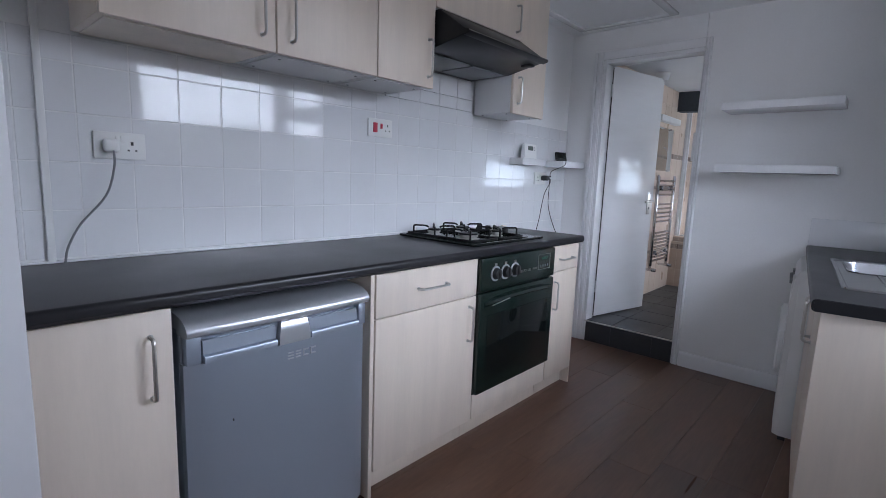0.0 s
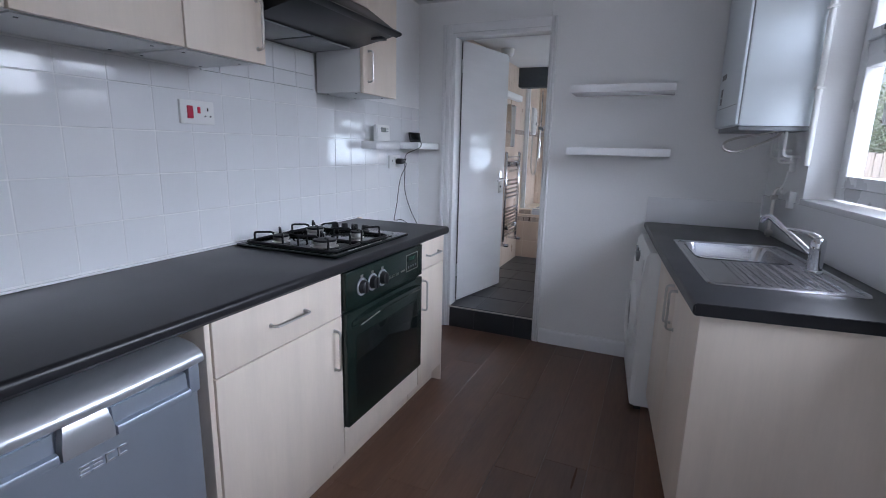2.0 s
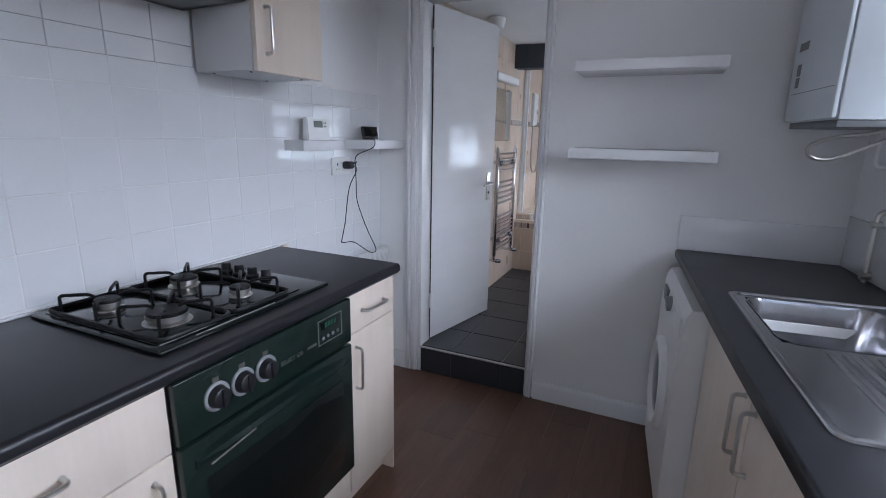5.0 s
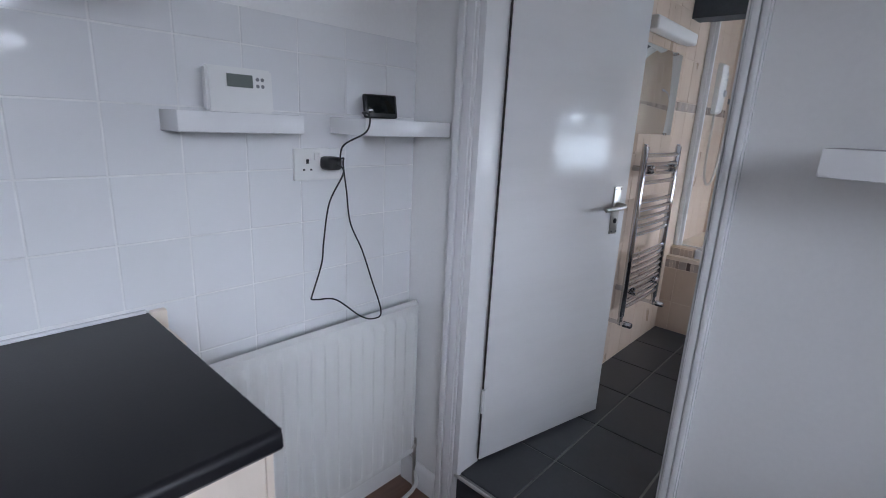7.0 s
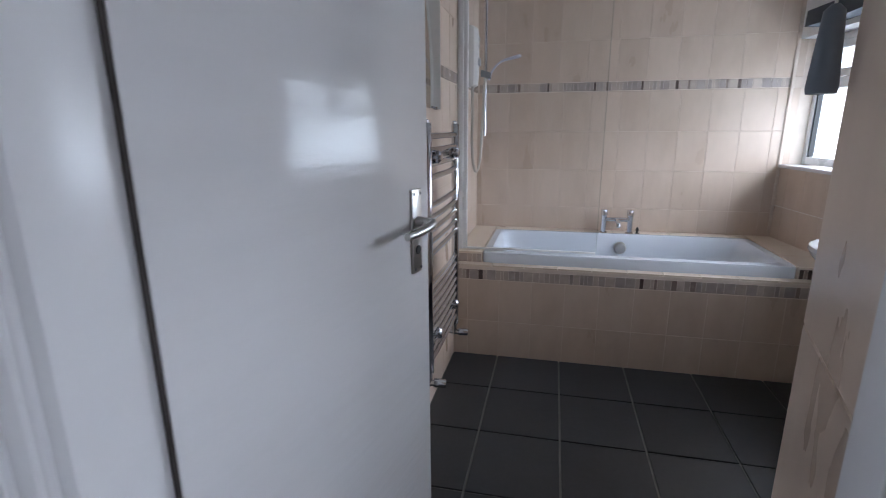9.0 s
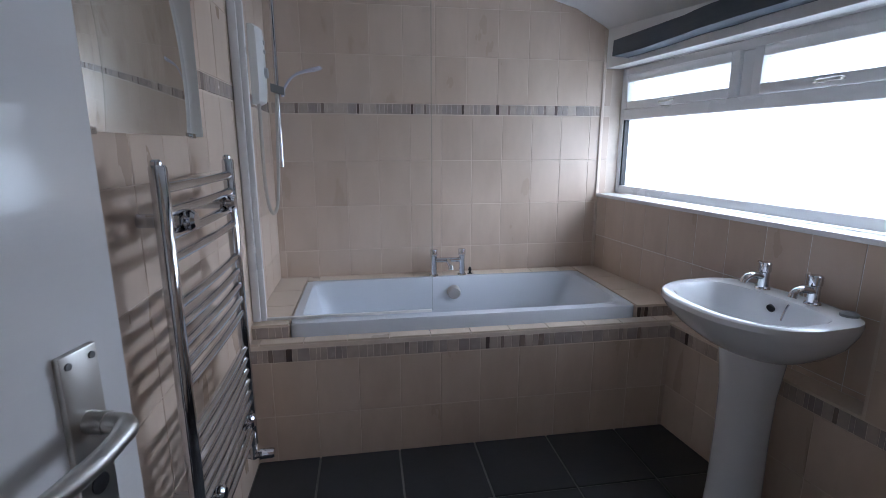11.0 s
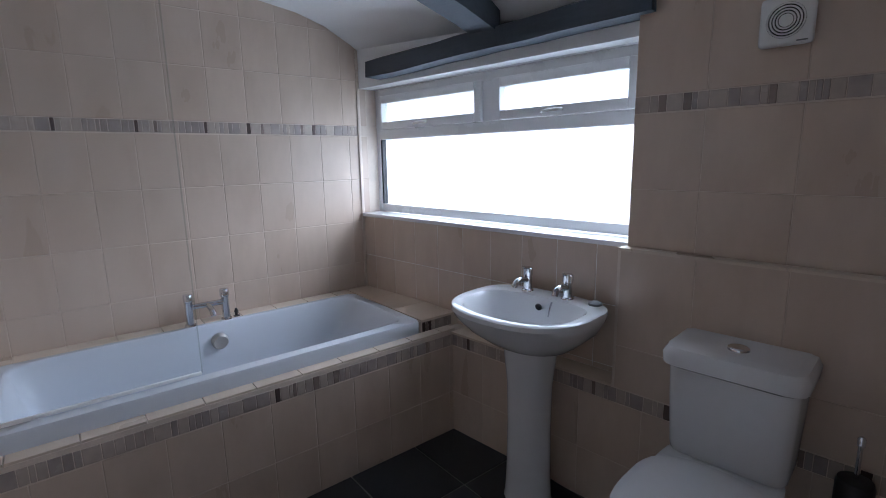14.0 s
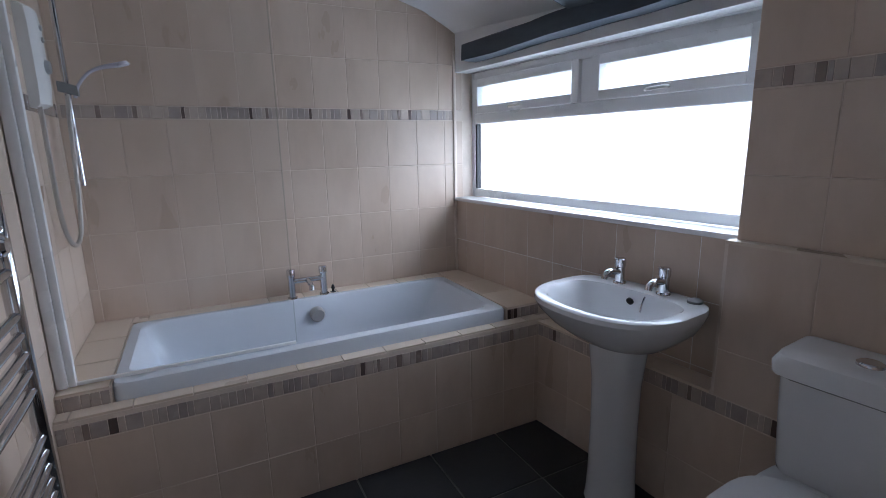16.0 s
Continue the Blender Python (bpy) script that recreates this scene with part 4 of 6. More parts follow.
def sink():
    ob = out_thing("kitchen_sink", "stainless steel sink with one bowl and a ribbed drainer", "sink")
    z = 0.910
    bx0, bx1, by0, by1 = SX0 + 0.045, SX1 - 0.075, SY0 + 0.44, SY1 - 0.045

    def rr(x0, y0, x1, y1, h, r, n=5):
        pts = []
        for cx, cy, a0 in ((x1 - r, y1 - r, 0), (x0 + r, y1 - r, 90), (x0 + r, y0 + r, 180), (x1 - r, y0 + r, 270)):
            pts += [(cx + r * math.cos(radians(a0 + 90 * k / n)), cy + r * math.sin(radians(a0 + 90 * k / n)), h) for k in range(n + 1)]
        return pts
    bm = B()
    loft(bm, [rr(SX0, SY0, SX1, SY1, z + 0.001, 0.03), rr(SX0 + 0.002, SY0 + 0.002, SX1 - 0.002, SY1 - 0.002, z + 0.006, 0.03), rr(SX0 + 0.012, SY0 + 0.012, SX1 - 0.012, SY1 - 0.012, z + 0.007, 0.03),
              rr(SX0 + 0.018, SY0 + 0.018, SX1 - 0.018, SY1 - 0.018, z + 0.002, 0.03)], cap=False)
    # deck: strips round the bowl
    for x0, y0, x1, y1 in ((SX0 + 0.018, SY0 + 0.018, SX1 - 0.018, by0), (SX0 + 0.018, by1, SX1 - 0.018, SY1 - 0.018), (SX0 + 0.018, by0, bx0, by1), (bx1, by0, SX1 - 0.018, by1)):
        vs = [bm.verts.new(p) for p in ((x0, y0, z + 0.002), (x1, y0, z + 0.002), (x1, y1, z + 0.002), (x0, y1, z + 0.002))]
        bm.faces.new(vs)
    part("deck", bm, M_STEEL, ob)
    bm = B()
    loft(bm, [rr(bx0 - 0.004, by0 - 0.004, bx1 + 0.004, by1 + 0.004, z + 0.0045, 0.05), rr(bx0, by0, bx1, by1, z + 0.003, 0.05), rr(bx0 + 0.004, by0 + 0.004, bx1 - 0.004, by1 - 0.004, z - 0.01, 0.05),
              rr(bx0 + 0.02, by0 + 0.02, bx1 - 0.02, by1 - 0.02, z - 0.13, 0.05), rr(bx0 + 0.05, by0 + 0.05, bx1 - 0.05, by1 - 0.05, z - 0.15, 0.05), rr(bx0 + 0.14, by0 + 0.12, bx1 - 0.14, by1 - 0.12, z - 0.153, 0.02), rr((bx0 + bx1) / 2 - 0.012, (by0 + by1) / 2 - 0.012, (bx0 + bx1) / 2 + 0.012, (by0 + by1) / 2 + 0.012, z - 0.154, 0.01)][::-1], cap=False)
    bowl = part("bowl", bm, M_STEEL, ob)
    bm = B()
    revolve(bm, [(0.04, z - 0.1525), (0.038, z - 0.149), (0.02, z - 0.150)], ((bx0 + bx1) / 2, (by0 + by1) / 2, 0), 20)
    part("drain", bm, M_CHROME, bowl)
    for k in range(9):
        x = SX0 + 0.13 + 0.034 * k
        bm = B()
        tube(bm, [(x, SY0 + 0.05, z - 0.003), (x, SY0 + 0.08, z + 0.001), (x, by0 - 0.06, z + 0.001), (x, by0 - 0.03, z - 0.003)], 0.0075, 8)
        part("drainer_rib", bm, M_STEEL, ob)
    return ob


sink()
tap = out_thing("kitchen_tap", "chrome mixer tap with a long angled spout on the sink", "tap", pose(-0.115, -1.095, 0.912))
bm = B()
revolve(bm, [(0.030, 0.0), (0.029, 0.006), (0.025, 0.010), (0.024, 0.075), (0.025, 0.078), (0.025, 0.118), (0.018, 0.128), (0.005, 0.130)], seg=20)
body = part("tap_body", bm, M_CHROME, tap)
bm = B()
tube(bm, arc_corner([(-0.005, 0.0, 0.058), (-0.112, 0.180, 0.178), (-0.128, 0.200, 0.172), (-0.130, 0.203, 0.150)], 0.012, 4), 0.0115, 12)
part("spout", bm, M_CHROME, body)
bm = B()
tube(bm, smooth_line([(0.0, 0.0, 0.122), (-0.03, 0.02, 0.140), (-0.09, 0.045, 0.150)], 4), [0.014, 0.014, 0.013, 0.012, 0.010, 0.009, 0.008, 0.007, 0.006], 10)
part("lever", bm, M_CHROME, body)


def washer():
    ob = out_thing("washing_machine", "white front loading washing machine under the worktop", "washing machine", pose(-0.655, -0.635, 0))
    w, h, d = 0.595, 0.850, 0.60
    bm = B()
    box(bm, 0.025, 0.0, 0.02, d, w, h, 0.006)
    part("body", bm, M_WHITEP, ob)
    bm = B()
    ring = [(0.030, 0.022), (0.004, 0.03), (0.0, 0.10), (0.0, 0.69), (0.012, 0.82), (0.026, h - 0.004), (0.04, h - 0.004), (0.04, 0.022)]
    loft(bm, [[(x, y, z) for x, z in ring] for y in (0.003, w - 0.003)])
    fr = part("front", bm, M_WHITEP, ob)
    bm = B()
    n = 28
    prof = [(0.185, 0.0), (0.182, -0.020), (0.165, -0.028), (0.150, -0.022), (0.140, -0.006)]
    rings = [[(-0.001 + dx, w / 2 + rr * math.cos(2 * math.pi * k / n), 0.44 + rr * math.sin(2 * math.pi * k / n)) for k in range(n)] for rr, dx in prof]
    loft(bm, rings)
    dr = part("door", bm, M_WHITEP, ob, "round white porthole door")
    bm = B()
    rings = [[(-0.006 + dx, w / 2 + rr * math.cos(2 * math.pi * k / n), 0.44 + rr * math.sin(2 * math.pi * k / n)) for k in range(n)] for rr, dx in ((0.142, -0.003), (0.12, -0.010), (0.06, -0.016), (0.01, -0.018))]
    loft(bm, rings)
    part("door_glass", bm, M_BLACKG, dr, "dark round glass")
    bm = B()
    box(bm, 0.001, 0.05, 0.715, 0.012, 0.20, 0.80, 0.003)
    part("drawer", bm, M_WHITEP, fr)
    bm = B()
    tube(bm, [(0.010, 0.33, 0.762), (-0.012, 0.33, 0.760)], [0.032, 0.028], 20)
    part("dial", bm, M_GREYP, fr, "grey programme dial")
    bm = B()
    box(bm, -0.001, 0.42, 0.73, 0.011, 0.52, 0.79, 0.002)
    part("display", bm, M_GREYP, fr)
    for y in (0.01, w - 0.05):
        bm = B()
        box(bm, 0.03, y, 0.0, 0.06, y + 0.04, 0.022)
        part("foot", bm, M_BLACKP, ob)
    return ob


washer()


def boiler():
    ob = out_thing("boiler", "white wall mounted combination boiler beside the window", "boiler", pose(-0.318, -0.535, 1.465))
    w, d, h = 0.440, 0.316, 0.80
    bm = B()
    box(bm, 0.018, 0.0, 0.0, d, w, h, 0.004)
    part("casing", bm, M_BOILER, ob)
    bm = B()
    box(bm, 0.0, 0.002, 0.004, 0.014, w - 0.002, h, 0.006)
    fr = part("front_panel", bm, M_BOILER, ob)
    bm = B()
    box(bm, 0.013, 0.004, 0.01, 0.019, w - 0.004, h)
    part("seam", bm, M_GREYP, ob)
    bm = B()
    box(bm, 0.02, 0.01, -0.022, d - 0.01, w - 0.01, 0.001, 0.004)
    part("underside", bm, M_GREYP, ob, "dark grey underside")
    for z0, z1, y0, y1 in ((0.245, 0.272, 0.30, 0.385), (0.16, 0.20, 0.34, 0.375), (0.12, 0.155, 0.34, 0.375)):
        bm = B()
        box(bm, -0.0012, y0, z0, 0.001, y1, z1)
        part("label", bm, M_GREYP, fr, "small grey printed label")
    bm = B()
    box(bm, -0.0008, 0.02, 0.098, 0.001, 0.40, 0.100)
    part("panel_line", bm, M_GREYP, fr)
    return ob


boiler()
pipes = out_thing("boiler_pipes", "white painted pipes under the boiler", "pipes")
for dy, lo in ((-0.46, 1.33), (-0.40, 1.30), (-0.34, 1.36), (-0.28, 1.32)):
    bm = B()
    tube(bm, arc_corner([(-0.08, dy, 1.447), (-0.08, dy, lo), (-0.012, dy, lo)], 0.02), 0.0068, 8)
    part("pipe", bm, M_WHITEP, pipes)
bm = B()
tube(bm, smooth_line([(-0.13, -0.50, 1.446), (-0.19, -0.49, 1.428), (-0.28, -0.47, 1.412), (-0.335, -0.46, 1.385), (-0.325, -0.45, 1.352), (-0.27, -0.44, 1.345), (-0.20, -0.44, 1.375), (-0.12, -0.44, 1.415), (-0.09, -0.44, 1.446)], 6), 0.0055, 8)
solid("filling_hose", bm, M_SATIN, "looped silver hose below the boiler", "hose", OUT)
bm = B()
tube(bm, [(-0.016, -0.565, 1.29), (-0.016, -0.565, 2.299)], 0.013, 10)
solid("wall_pipe", bm, M_WHITEP, "white pipe beside the window", "pipe", OUT)
bm = B()
for z in (1.62, 1.95):
    box(bm, -0.032, -0.585, z, 0.0, -0.545, z + 0.012, 0.002)
solid("pipe_clip", bm, M_WHITEP, "white plastic clips that hold the pipe", "clip", OUT)
bm = B()
box(bm, -0.028, -0.40, 1.255, 0.0, -0.315, 1.335, 0.004)
solid("fused_spur", bm, M_WHITEP, "white fused switch on the wall", "switch", OUT)
bm = B()
box(bm, -0.030, -0.47, 1.085, 0.0, -0.435, 1.165, 0.004)
solid("junction_box", bm, M_WHITEP, "small white junction box", "socket", OUT)
bm = B()
tube(bm, smooth_line([(-0.015, -0.355, 1.258), (-0.02, -0.345, 1.20), (-0.03, -0.33, 1.165), (-0.03, -0.37, 1.145), (-0.028, -0.42, 1.165), (-0.02, -0.45, 1.165)], 5), 0.005, 8)
solid("spur_cable", bm, M_WHITEP, "white cable loop below the switch", "cable", OUT)
bm = B()
tube(bm, arc_corner([(-0.03, -0.26, 0.911), (-0.03, -0.26, 1.16), (-0.0, -0.26, 1.17)], 0.02), 0.0085, 8)
tube(bm, [(-0.045, -0.26, 0.935), (-0.015, -0.26, 0.935)], 0.015, 10)
tube(bm, [(-0.045, -0.26, 1.12), (-0.015, -0.26, 1.12)], 0.013, 10)
solid("stop_tap", bm, M_SATIN, "copper grey stop tap and pipe in the corner", "valve", OUT)
bm = B()
box(bm, -0.008, KY0 - 0.02, 0.911, 0.0, 0.0, KW[2] - 0.002, 0.002)
structure("trim_splashback", bm, M_KTILE, "glossy white splashback below the window", "splashback", OUT)
bm = B()
box(bm, 1.583, Y_DOOR - 0.009, 0.911, 2.20, Y_DOOR, 1.065, 0.002)
structure("trim_upstand", bm, M_KTILE, "low white tiled upstand at the end of the worktop", "splashback")


# windows
def bar(bm, y0, z0, y1, z1, x0, x1, b=0.004):
    box(bm, x0, y0, z0, x1, y1, z1, b)


def frame_ring(bm, y0, z0, y1, z1, w, x0, x1, b=0.004):
    bar(bm, y0, z0, y0 + w, z1, x0, x1, b)
    bar(bm, y1 - w, z0, y1, z1, x0, x1, b)
    bar(bm, y0 + w, z0, y1 - w, z0 + w, x0, x1, b)
    bar(bm, y0 + w, z1 - w, y1 - w, z1, x0, x1, b)


def pane(parent, y0, z0, y1, z1, x, material):
    bm = B()
    box(bm, x, y0, z0, x + 0.006, y1, z1)
    ob = part("pane", bm, material, parent)
    ob.visible_shadow = False
    return ob


kw = tagged(new("window_1"), "white plastic kitchen window with a side casement and fanlight", "window", kind="structure")
kw.matrix_world = OUT
y0, y1, z0, z1 = KW
bm = B()
frame_ring(bm, y0, z0 + 0.03, y1, z1, 0.055, 0.12, 0.19)
bar(bm, -1.115, z0 + 0.085, -1.045, z1 - 0.055, 0.12, 0.19)
bar(bm, -1.045, 1.745, y1 - 0.055, 1.800, 0.12, 0.19)
part("window_frame", bm, M_UPVC, kw)
bm = B()
frame_ring(bm, -1.042, z0 + 0.088, y1 - 0.058, 1.742, 0.048, 0.105, 0.165)
sash = part("casement", bm, M_UPVC, kw)
pane(sash, -0.994, z0 + 0.136, y1 - 0.106, 1.694, 0.135, M_GLASS)
bm = B()
frame_ring(bm, -1.042, 1.803, y1 - 0.058, z1 - 0.058, 0.042, 0.105, 0.165)
sash2 = part("fanlight", bm, M_UPVC, kw)
pane(sash2, -1.000, 1.845, y1 - 0.100, z1 - 0.100, 0.135, M_GLASS)
pane(kw, y0 + 0.055, z0 + 0.085, -1.115, z1 - 0.055, 0.150, M_GLASS)
bm = B()
box(bm, 0.085, -1.035, 1.56, 0.106, -1.002, 1.62, 0.006)
tube(bm, smooth_line([(0.085, -1.02, 1.605), (0.060, -1.015, 1.60), (0.050, -1.008, 1.56), (0.052, -0.998, 1.51), (0.056, -0.995, 1.45)], 4), 0.009, 8)
part("window_handle", bm, M_UPVC, sash, "white cranked window handle")
bm = B()
box(bm, 0.085, -0.85, 1.812, 0.106, -0.78, 1.835, 0.004)
part("window_handle", bm, M_BLACKP, sash2, "small dark fanlight stay")
bm = B()
box(bm, -0.012, y0, z0 - 0.003, 0.118, y1, z0 + 0.024, 0.005)
part("window_sill", bm, M_GLOSS, kw, "white gloss sill board")

# assumed window, out of view, in front of the added south lamp
sw = tagged(new("window_3"), "unseen white plastic window assumed at the end behind the start", "window", kind="structure")
sw.matrix_world = pose(0, Y_NEAR - 0.02, 0, 0, 0, -90)
bm = B()
frame_ring(bm, SW[0], SW[2], SW[1], SW[3], 0.055, 0.0, 0.06)
bar(bm, 1.47, SW[2] + 0.055, 1.53, SW[3] - 0.055, 0.0, 0.06)
part("window_frame", bm, M_UPVC, sw)
pane(sw, SW[0] + 0.055, SW[2] + 0.055, 1.47, SW[3] - 0.055, 0.03, M_GLASS)
pane(sw, 1.53, SW[2] + 0.055, SW[1] - 0.055, SW[3] - 0.055, 0.03, M_GLASS)

bw = tagged(new("window_2"), "white plastic bathroom window with frosted panes", "window", kind="structure")
bw.matrix_world = OUT
y0, y1, z0, z1 = BW
XF = 0.10
bm = B()
frame_ring(bm, y0, z0 + 0.012, y1, z1, 0.040, XF, XF + 0.07)
bar(bm, y0 + 0.04, 1.462, y1 - 0.04, 1.512, XF, XF + 0.07)
bar(bm, 1.890, 1.512, 1.950, z1 - 0.04, XF, XF + 0.07)
part("window_frame", bm, M_UPVC, bw)
for a, b in ((y0 + 0.042, 1.888), (1.952, y1 - 0.042)):
    bm = B()
    frame_ring(bm, a, 1.512, b, z1 - 0.036, 0.038, XF - 0.015, XF + 0.05)
    s = part("fanlight", bm, M_UPVC, bw)
    pane(s, a + 0.038, 1.550, b - 0.038, z1 - 0.074, XF + 0.02, M_FROST)
    bm = B()
    c = a + (b - a) * 0.52
    tube(bm, arc_corner([(XF - 0.012, c - 0.035, 1.533), (XF - 0.032, c - 0.035, 1.533), (XF - 0.032, c + 0.035, 1.530), (XF - 0.020, c + 0.05, 1.528)], 0.012), 0.006, 8)
    part("window_handle", bm, M_SATIN, s, "small silver fanlight handle")
pane(bw, y0 + 0.04, z0 + 0.052, y1 - 0.04, 1.462, XF + 0.03, M_FROST)
bm = B()
box(bm, XF + 0.006, y1 - 0.052, z0 + 0.05, XF + 0.034, y1 - 0.040, 1.463)
part("gasket", bm, M_BLACKP, bw)
bm = B()
box(bm, -0.012, y0 + 0.004, z0 - 0.008, XF - 0.002, y1 - 0.002, z0 + 0.010, 0.003)
part("window_sill", bm, M_GLOSS, bw, "white tiled window sill")
bm = B()
box(bm, XF - 0.030, y0, z1 - 0.002, XF + 0.02, y1, z1 + 0.016, 0.005)
box(bm, XF - 0.05, y0, z1 + 0.016, XF + 0.02, y1, z1 + 0.040, 0.006)
part("head_trim", bm, M_GLOSS, bw, "white plaster trim above the window")


# ---------------------------------------------------------------- bathroom
bm = B()
box(bm, -0.014, BW[1] - 0.012, 0.690, 0.004, BW[1] + 0.014, 1.90, 0.004)
structure("trim_corner", bm, M_BGROUT, "cream tile edge trim in the corner by the window", "trim", OUT)

# timber beams
def beam(label, rings):
    bm = B()
    loft(bm, rings)
    bmesh.ops.subdivide_edges(bm, edges=[e for e in bm.edges if e.calc_length() > 0.3], cuts=14, use_grid_fill=True)
    for v in bm.verts:
        v.co += 0.007 * noise.noise_vector(v.co * 5.0)
    return solid("ceiling_beam", bm, M_BEAM, label, "beam", group="bathroom beams")


rings = []
for y in (1.18, 1.60, 2.0, 2.3, 2.51):
    a = OUT @ Vector((-0.085, y, 0))
    b = OUT @ Vector((0.05, y, 0))
    zb = 1.760 - 0.016 * (y - 1.18)
    rings.append([(a.x, a.y, zb), (b.x, b.y, zb), (b.x, b.y, zb + 0.12), (a.x, a.y, zb + 0.07)])
beam("dark blue grey painted timber beam over the bathroom window", rings)
rings = [[(x, 5.32, z), (x, 5.44, z), (x, 5.44, z + 0.2), (x, 5.32, z + 0.2)] for x, z in ((0.245, 1.945), (0.9, 1.94), (1.4, 1.93), (1.62, 1.905), (1.78, 1.86), (1.95, 1.80))]
beam("dark blue grey painted cross beam under the ceiling", rings)

# pipe boxing along the outer wall
bm = B()
box(bm, -0.082, 0.30, ZB - 0.01, 0.0, 2.02, 0.622)
box(bm, -0.082, 0.30, 0.622, 0.0, BW[0] + 0.008, 1.078)
box(bm, -0.052, 0.30, 1.078, 0.0, BW[0] - 0.008, 2.10)
box_w = structure("wall_boxing", bm, M_BGROUT, "cream tiled pipe boxing below the bathroom window", "boxing", OUT)

# bath with its tiled surround
BY0, BYR = 5.55, 5.605
bm = B()
box(bm, X_BL - 0.005, BY0 + 0.0015, ZB - 0.01, 1.99, BYR + 0.01, 0.626)
surround = structure("bath_surround", bm, M_BGROUT, "cream tiled bath panel with a mosaic border", "bath panel")
bm = B()
BX0, BX1 = 0.385, 1.775
box(bm, X_BL - 0.005, BYR, 0.3, BX0, Y_BACK + 0.005, 0.680)
box(bm, BX1, BYR, 0.3, 2.0, Y_BACK + 0.005, 0.680)
box(bm, BX0, 6.185, 0.3, BX1, Y_BACK + 0.005, 0.680)
deck = structure("bath_deck", bm, M_BGROUT, "cream tiled ledge round the bath", "ledge")


def bath():
    ob = thing("bathtub", "white acrylic bathtub set into a cream tiled surround", "bathtub", pose(0, 0, 0))
    z = 0.686
    y0, y1 = BYR - 0.004, 6.200

    def oval(x0, ya, x1, yb, h, p, n=48):
        cx, cy, ax, ay = (x0 + x1) / 2, (ya + yb) / 2, (x1 - x0) / 2, (yb - ya) / 2
        out = []
        for k in range(n):
            a = 2 * math.pi * k / n
            c, s = math.cos(a), math.sin(a)
            out.append((cx + ax * math.copysign(abs(c) ** (2 / p), c), cy + ay * math.copysign(abs(s) ** (2 / p), s), h))
        return out
    bm = B()
    rings = [oval(BX0 + 0.0, y0 - 0.0, BX1, y1, 0.630, 30), oval(BX0, y0, BX1, y1, z - 0.008, 30), oval(BX0 + 0.004, y0 + 0.004, BX1 - 0.004, y1 - 0.004, z, 26),
             oval(BX0 + 0.035, y0 + 0.048, BX1 - 0.04, y1 - 0.025, z, 12), oval(BX0 + 0.045, y0 + 0.058, BX1 - 0.05, y1 - 0.034, z - 0.010, 11),
             oval(BX0 + 0.085, y0 + 0.075, BX1 - 0.13, y1 - 0.055, z - 0.16, 8), oval(BX0 + 0.12, y0 + 0.10, BX1 - 0.26, y1 - 0.09, z - 0.33, 6),
             oval(BX0 + 0.17, y0 + 0.15, BX1 - 0.36, y1 - 0.14, z - 0.375, 5), oval(BX0 + 0.4, y0 + 0.25, BX1 - 0.6, y1 - 0.25, z - 0.38, 3)]
    loft(bm, rings, cap=False)
    bm.verts.ensure_lookup_table()
    bm.faces.new(bm.verts[-48:])
    part("tub", bm, M_ACRYL, ob)
    bm = B()
    tube(bm, [(1.105, y1 - 0.038, z - 0.075), (1.105, y1 - 0.060, z - 0.077), (1.105, y1 - 0.068, z - 0.078)], [0.034, 0.034, 0.028], 24)
    part("overflow", bm, M_SATIN, ob, "round satin metal overflow")
    bm = B()
    revolve(bm, [(0.035, z - 0.379), (0.033, z - 0.372), (0.01, z - 0.370)], (1.08, 5.90, 0), 20)
    part("drain", bm, M_CHROME, ob)
    return ob


bath()
bt = thing("bath_tap", "chrome bath mixer tap on two pillars", "tap", pose(1.083, 6.205, 0.683))
for s in (-1, 1):
    bm = B()
    revolve(bm, [(0.024, 0.0), (0.022, 0.008), (0.016, 0.012), (0.016, 0.105), (0.019, 0.107), (0.019, 0.135), (0.016, 0.139)], (0.072 * s, 0, 0), 18)
    p = part("pillar", bm, M_CHROME, bt)
    bm = B()
    tube(bm, [(0.072 * s, -0.01, 0.122), (0.072 * s, -0.045, 0.128)], [0.006, 0.0045], 8)
    part("lever", bm, M_CHROME, p)
bm = B()
tube(bm, [(-0.072, 0, 0.082), (0.072, 0, 0.082)], 0.013, 12)
tube(bm, smooth_line([(0.0, 0.0, 0.080), (0.0, -0.05, 0.078), (0.0, -0.085, 0.070), (0.0, -0.095, 0.055)], 4), 0.012, 12)
part("spout", bm, M_CHROME, bt)
bm = B()
revolve(bm, [(0.016, 0.680), (0.014, 0.688), (0.006, 0.690), (0.006, 0.700), (0.010, 0.705), (0.004, 0.722)], (1.20, 6.215, 0), 12)
solid("bath_plug", bm, M_BLACKP, "small dark bath plug on the ledge", "plug")

# screen
scr = thing("bath_screen", "clear glass bath screen with a white wall channel", "shower screen", pose(0, BYR + 0.045, 0.690))
bm = B()
box(bm, X_BL + 0.002, -0.016, 0.0, X_BL + 0.030, 0.016, 1.38, 0.004)
box(bm, X_BL + 0.030, -0.010, 0.0, X_BL + 0.050, 0.010, 1.38, 0.003)
part("wall_channel", bm, M_UPVC, scr, "white aluminium wall channel")
bm = B()
box(bm, X_BL + 0.045, -0.003, 0.006, 0.925, 0.003, 1.37, 0.001)
g = part("glass_panel", bm, M_SCREEN, scr, "clear glass panel")
g.visible_shadow = False
bm = B()
box(bm, 0.9255, -0.0035, 0.006, 0.9290, 0.0035, 1.37, 0.001)
part("glass_edge", bm, M_EDGE, g, "polished pale green glass edge").visible_shadow = False
bm = B()
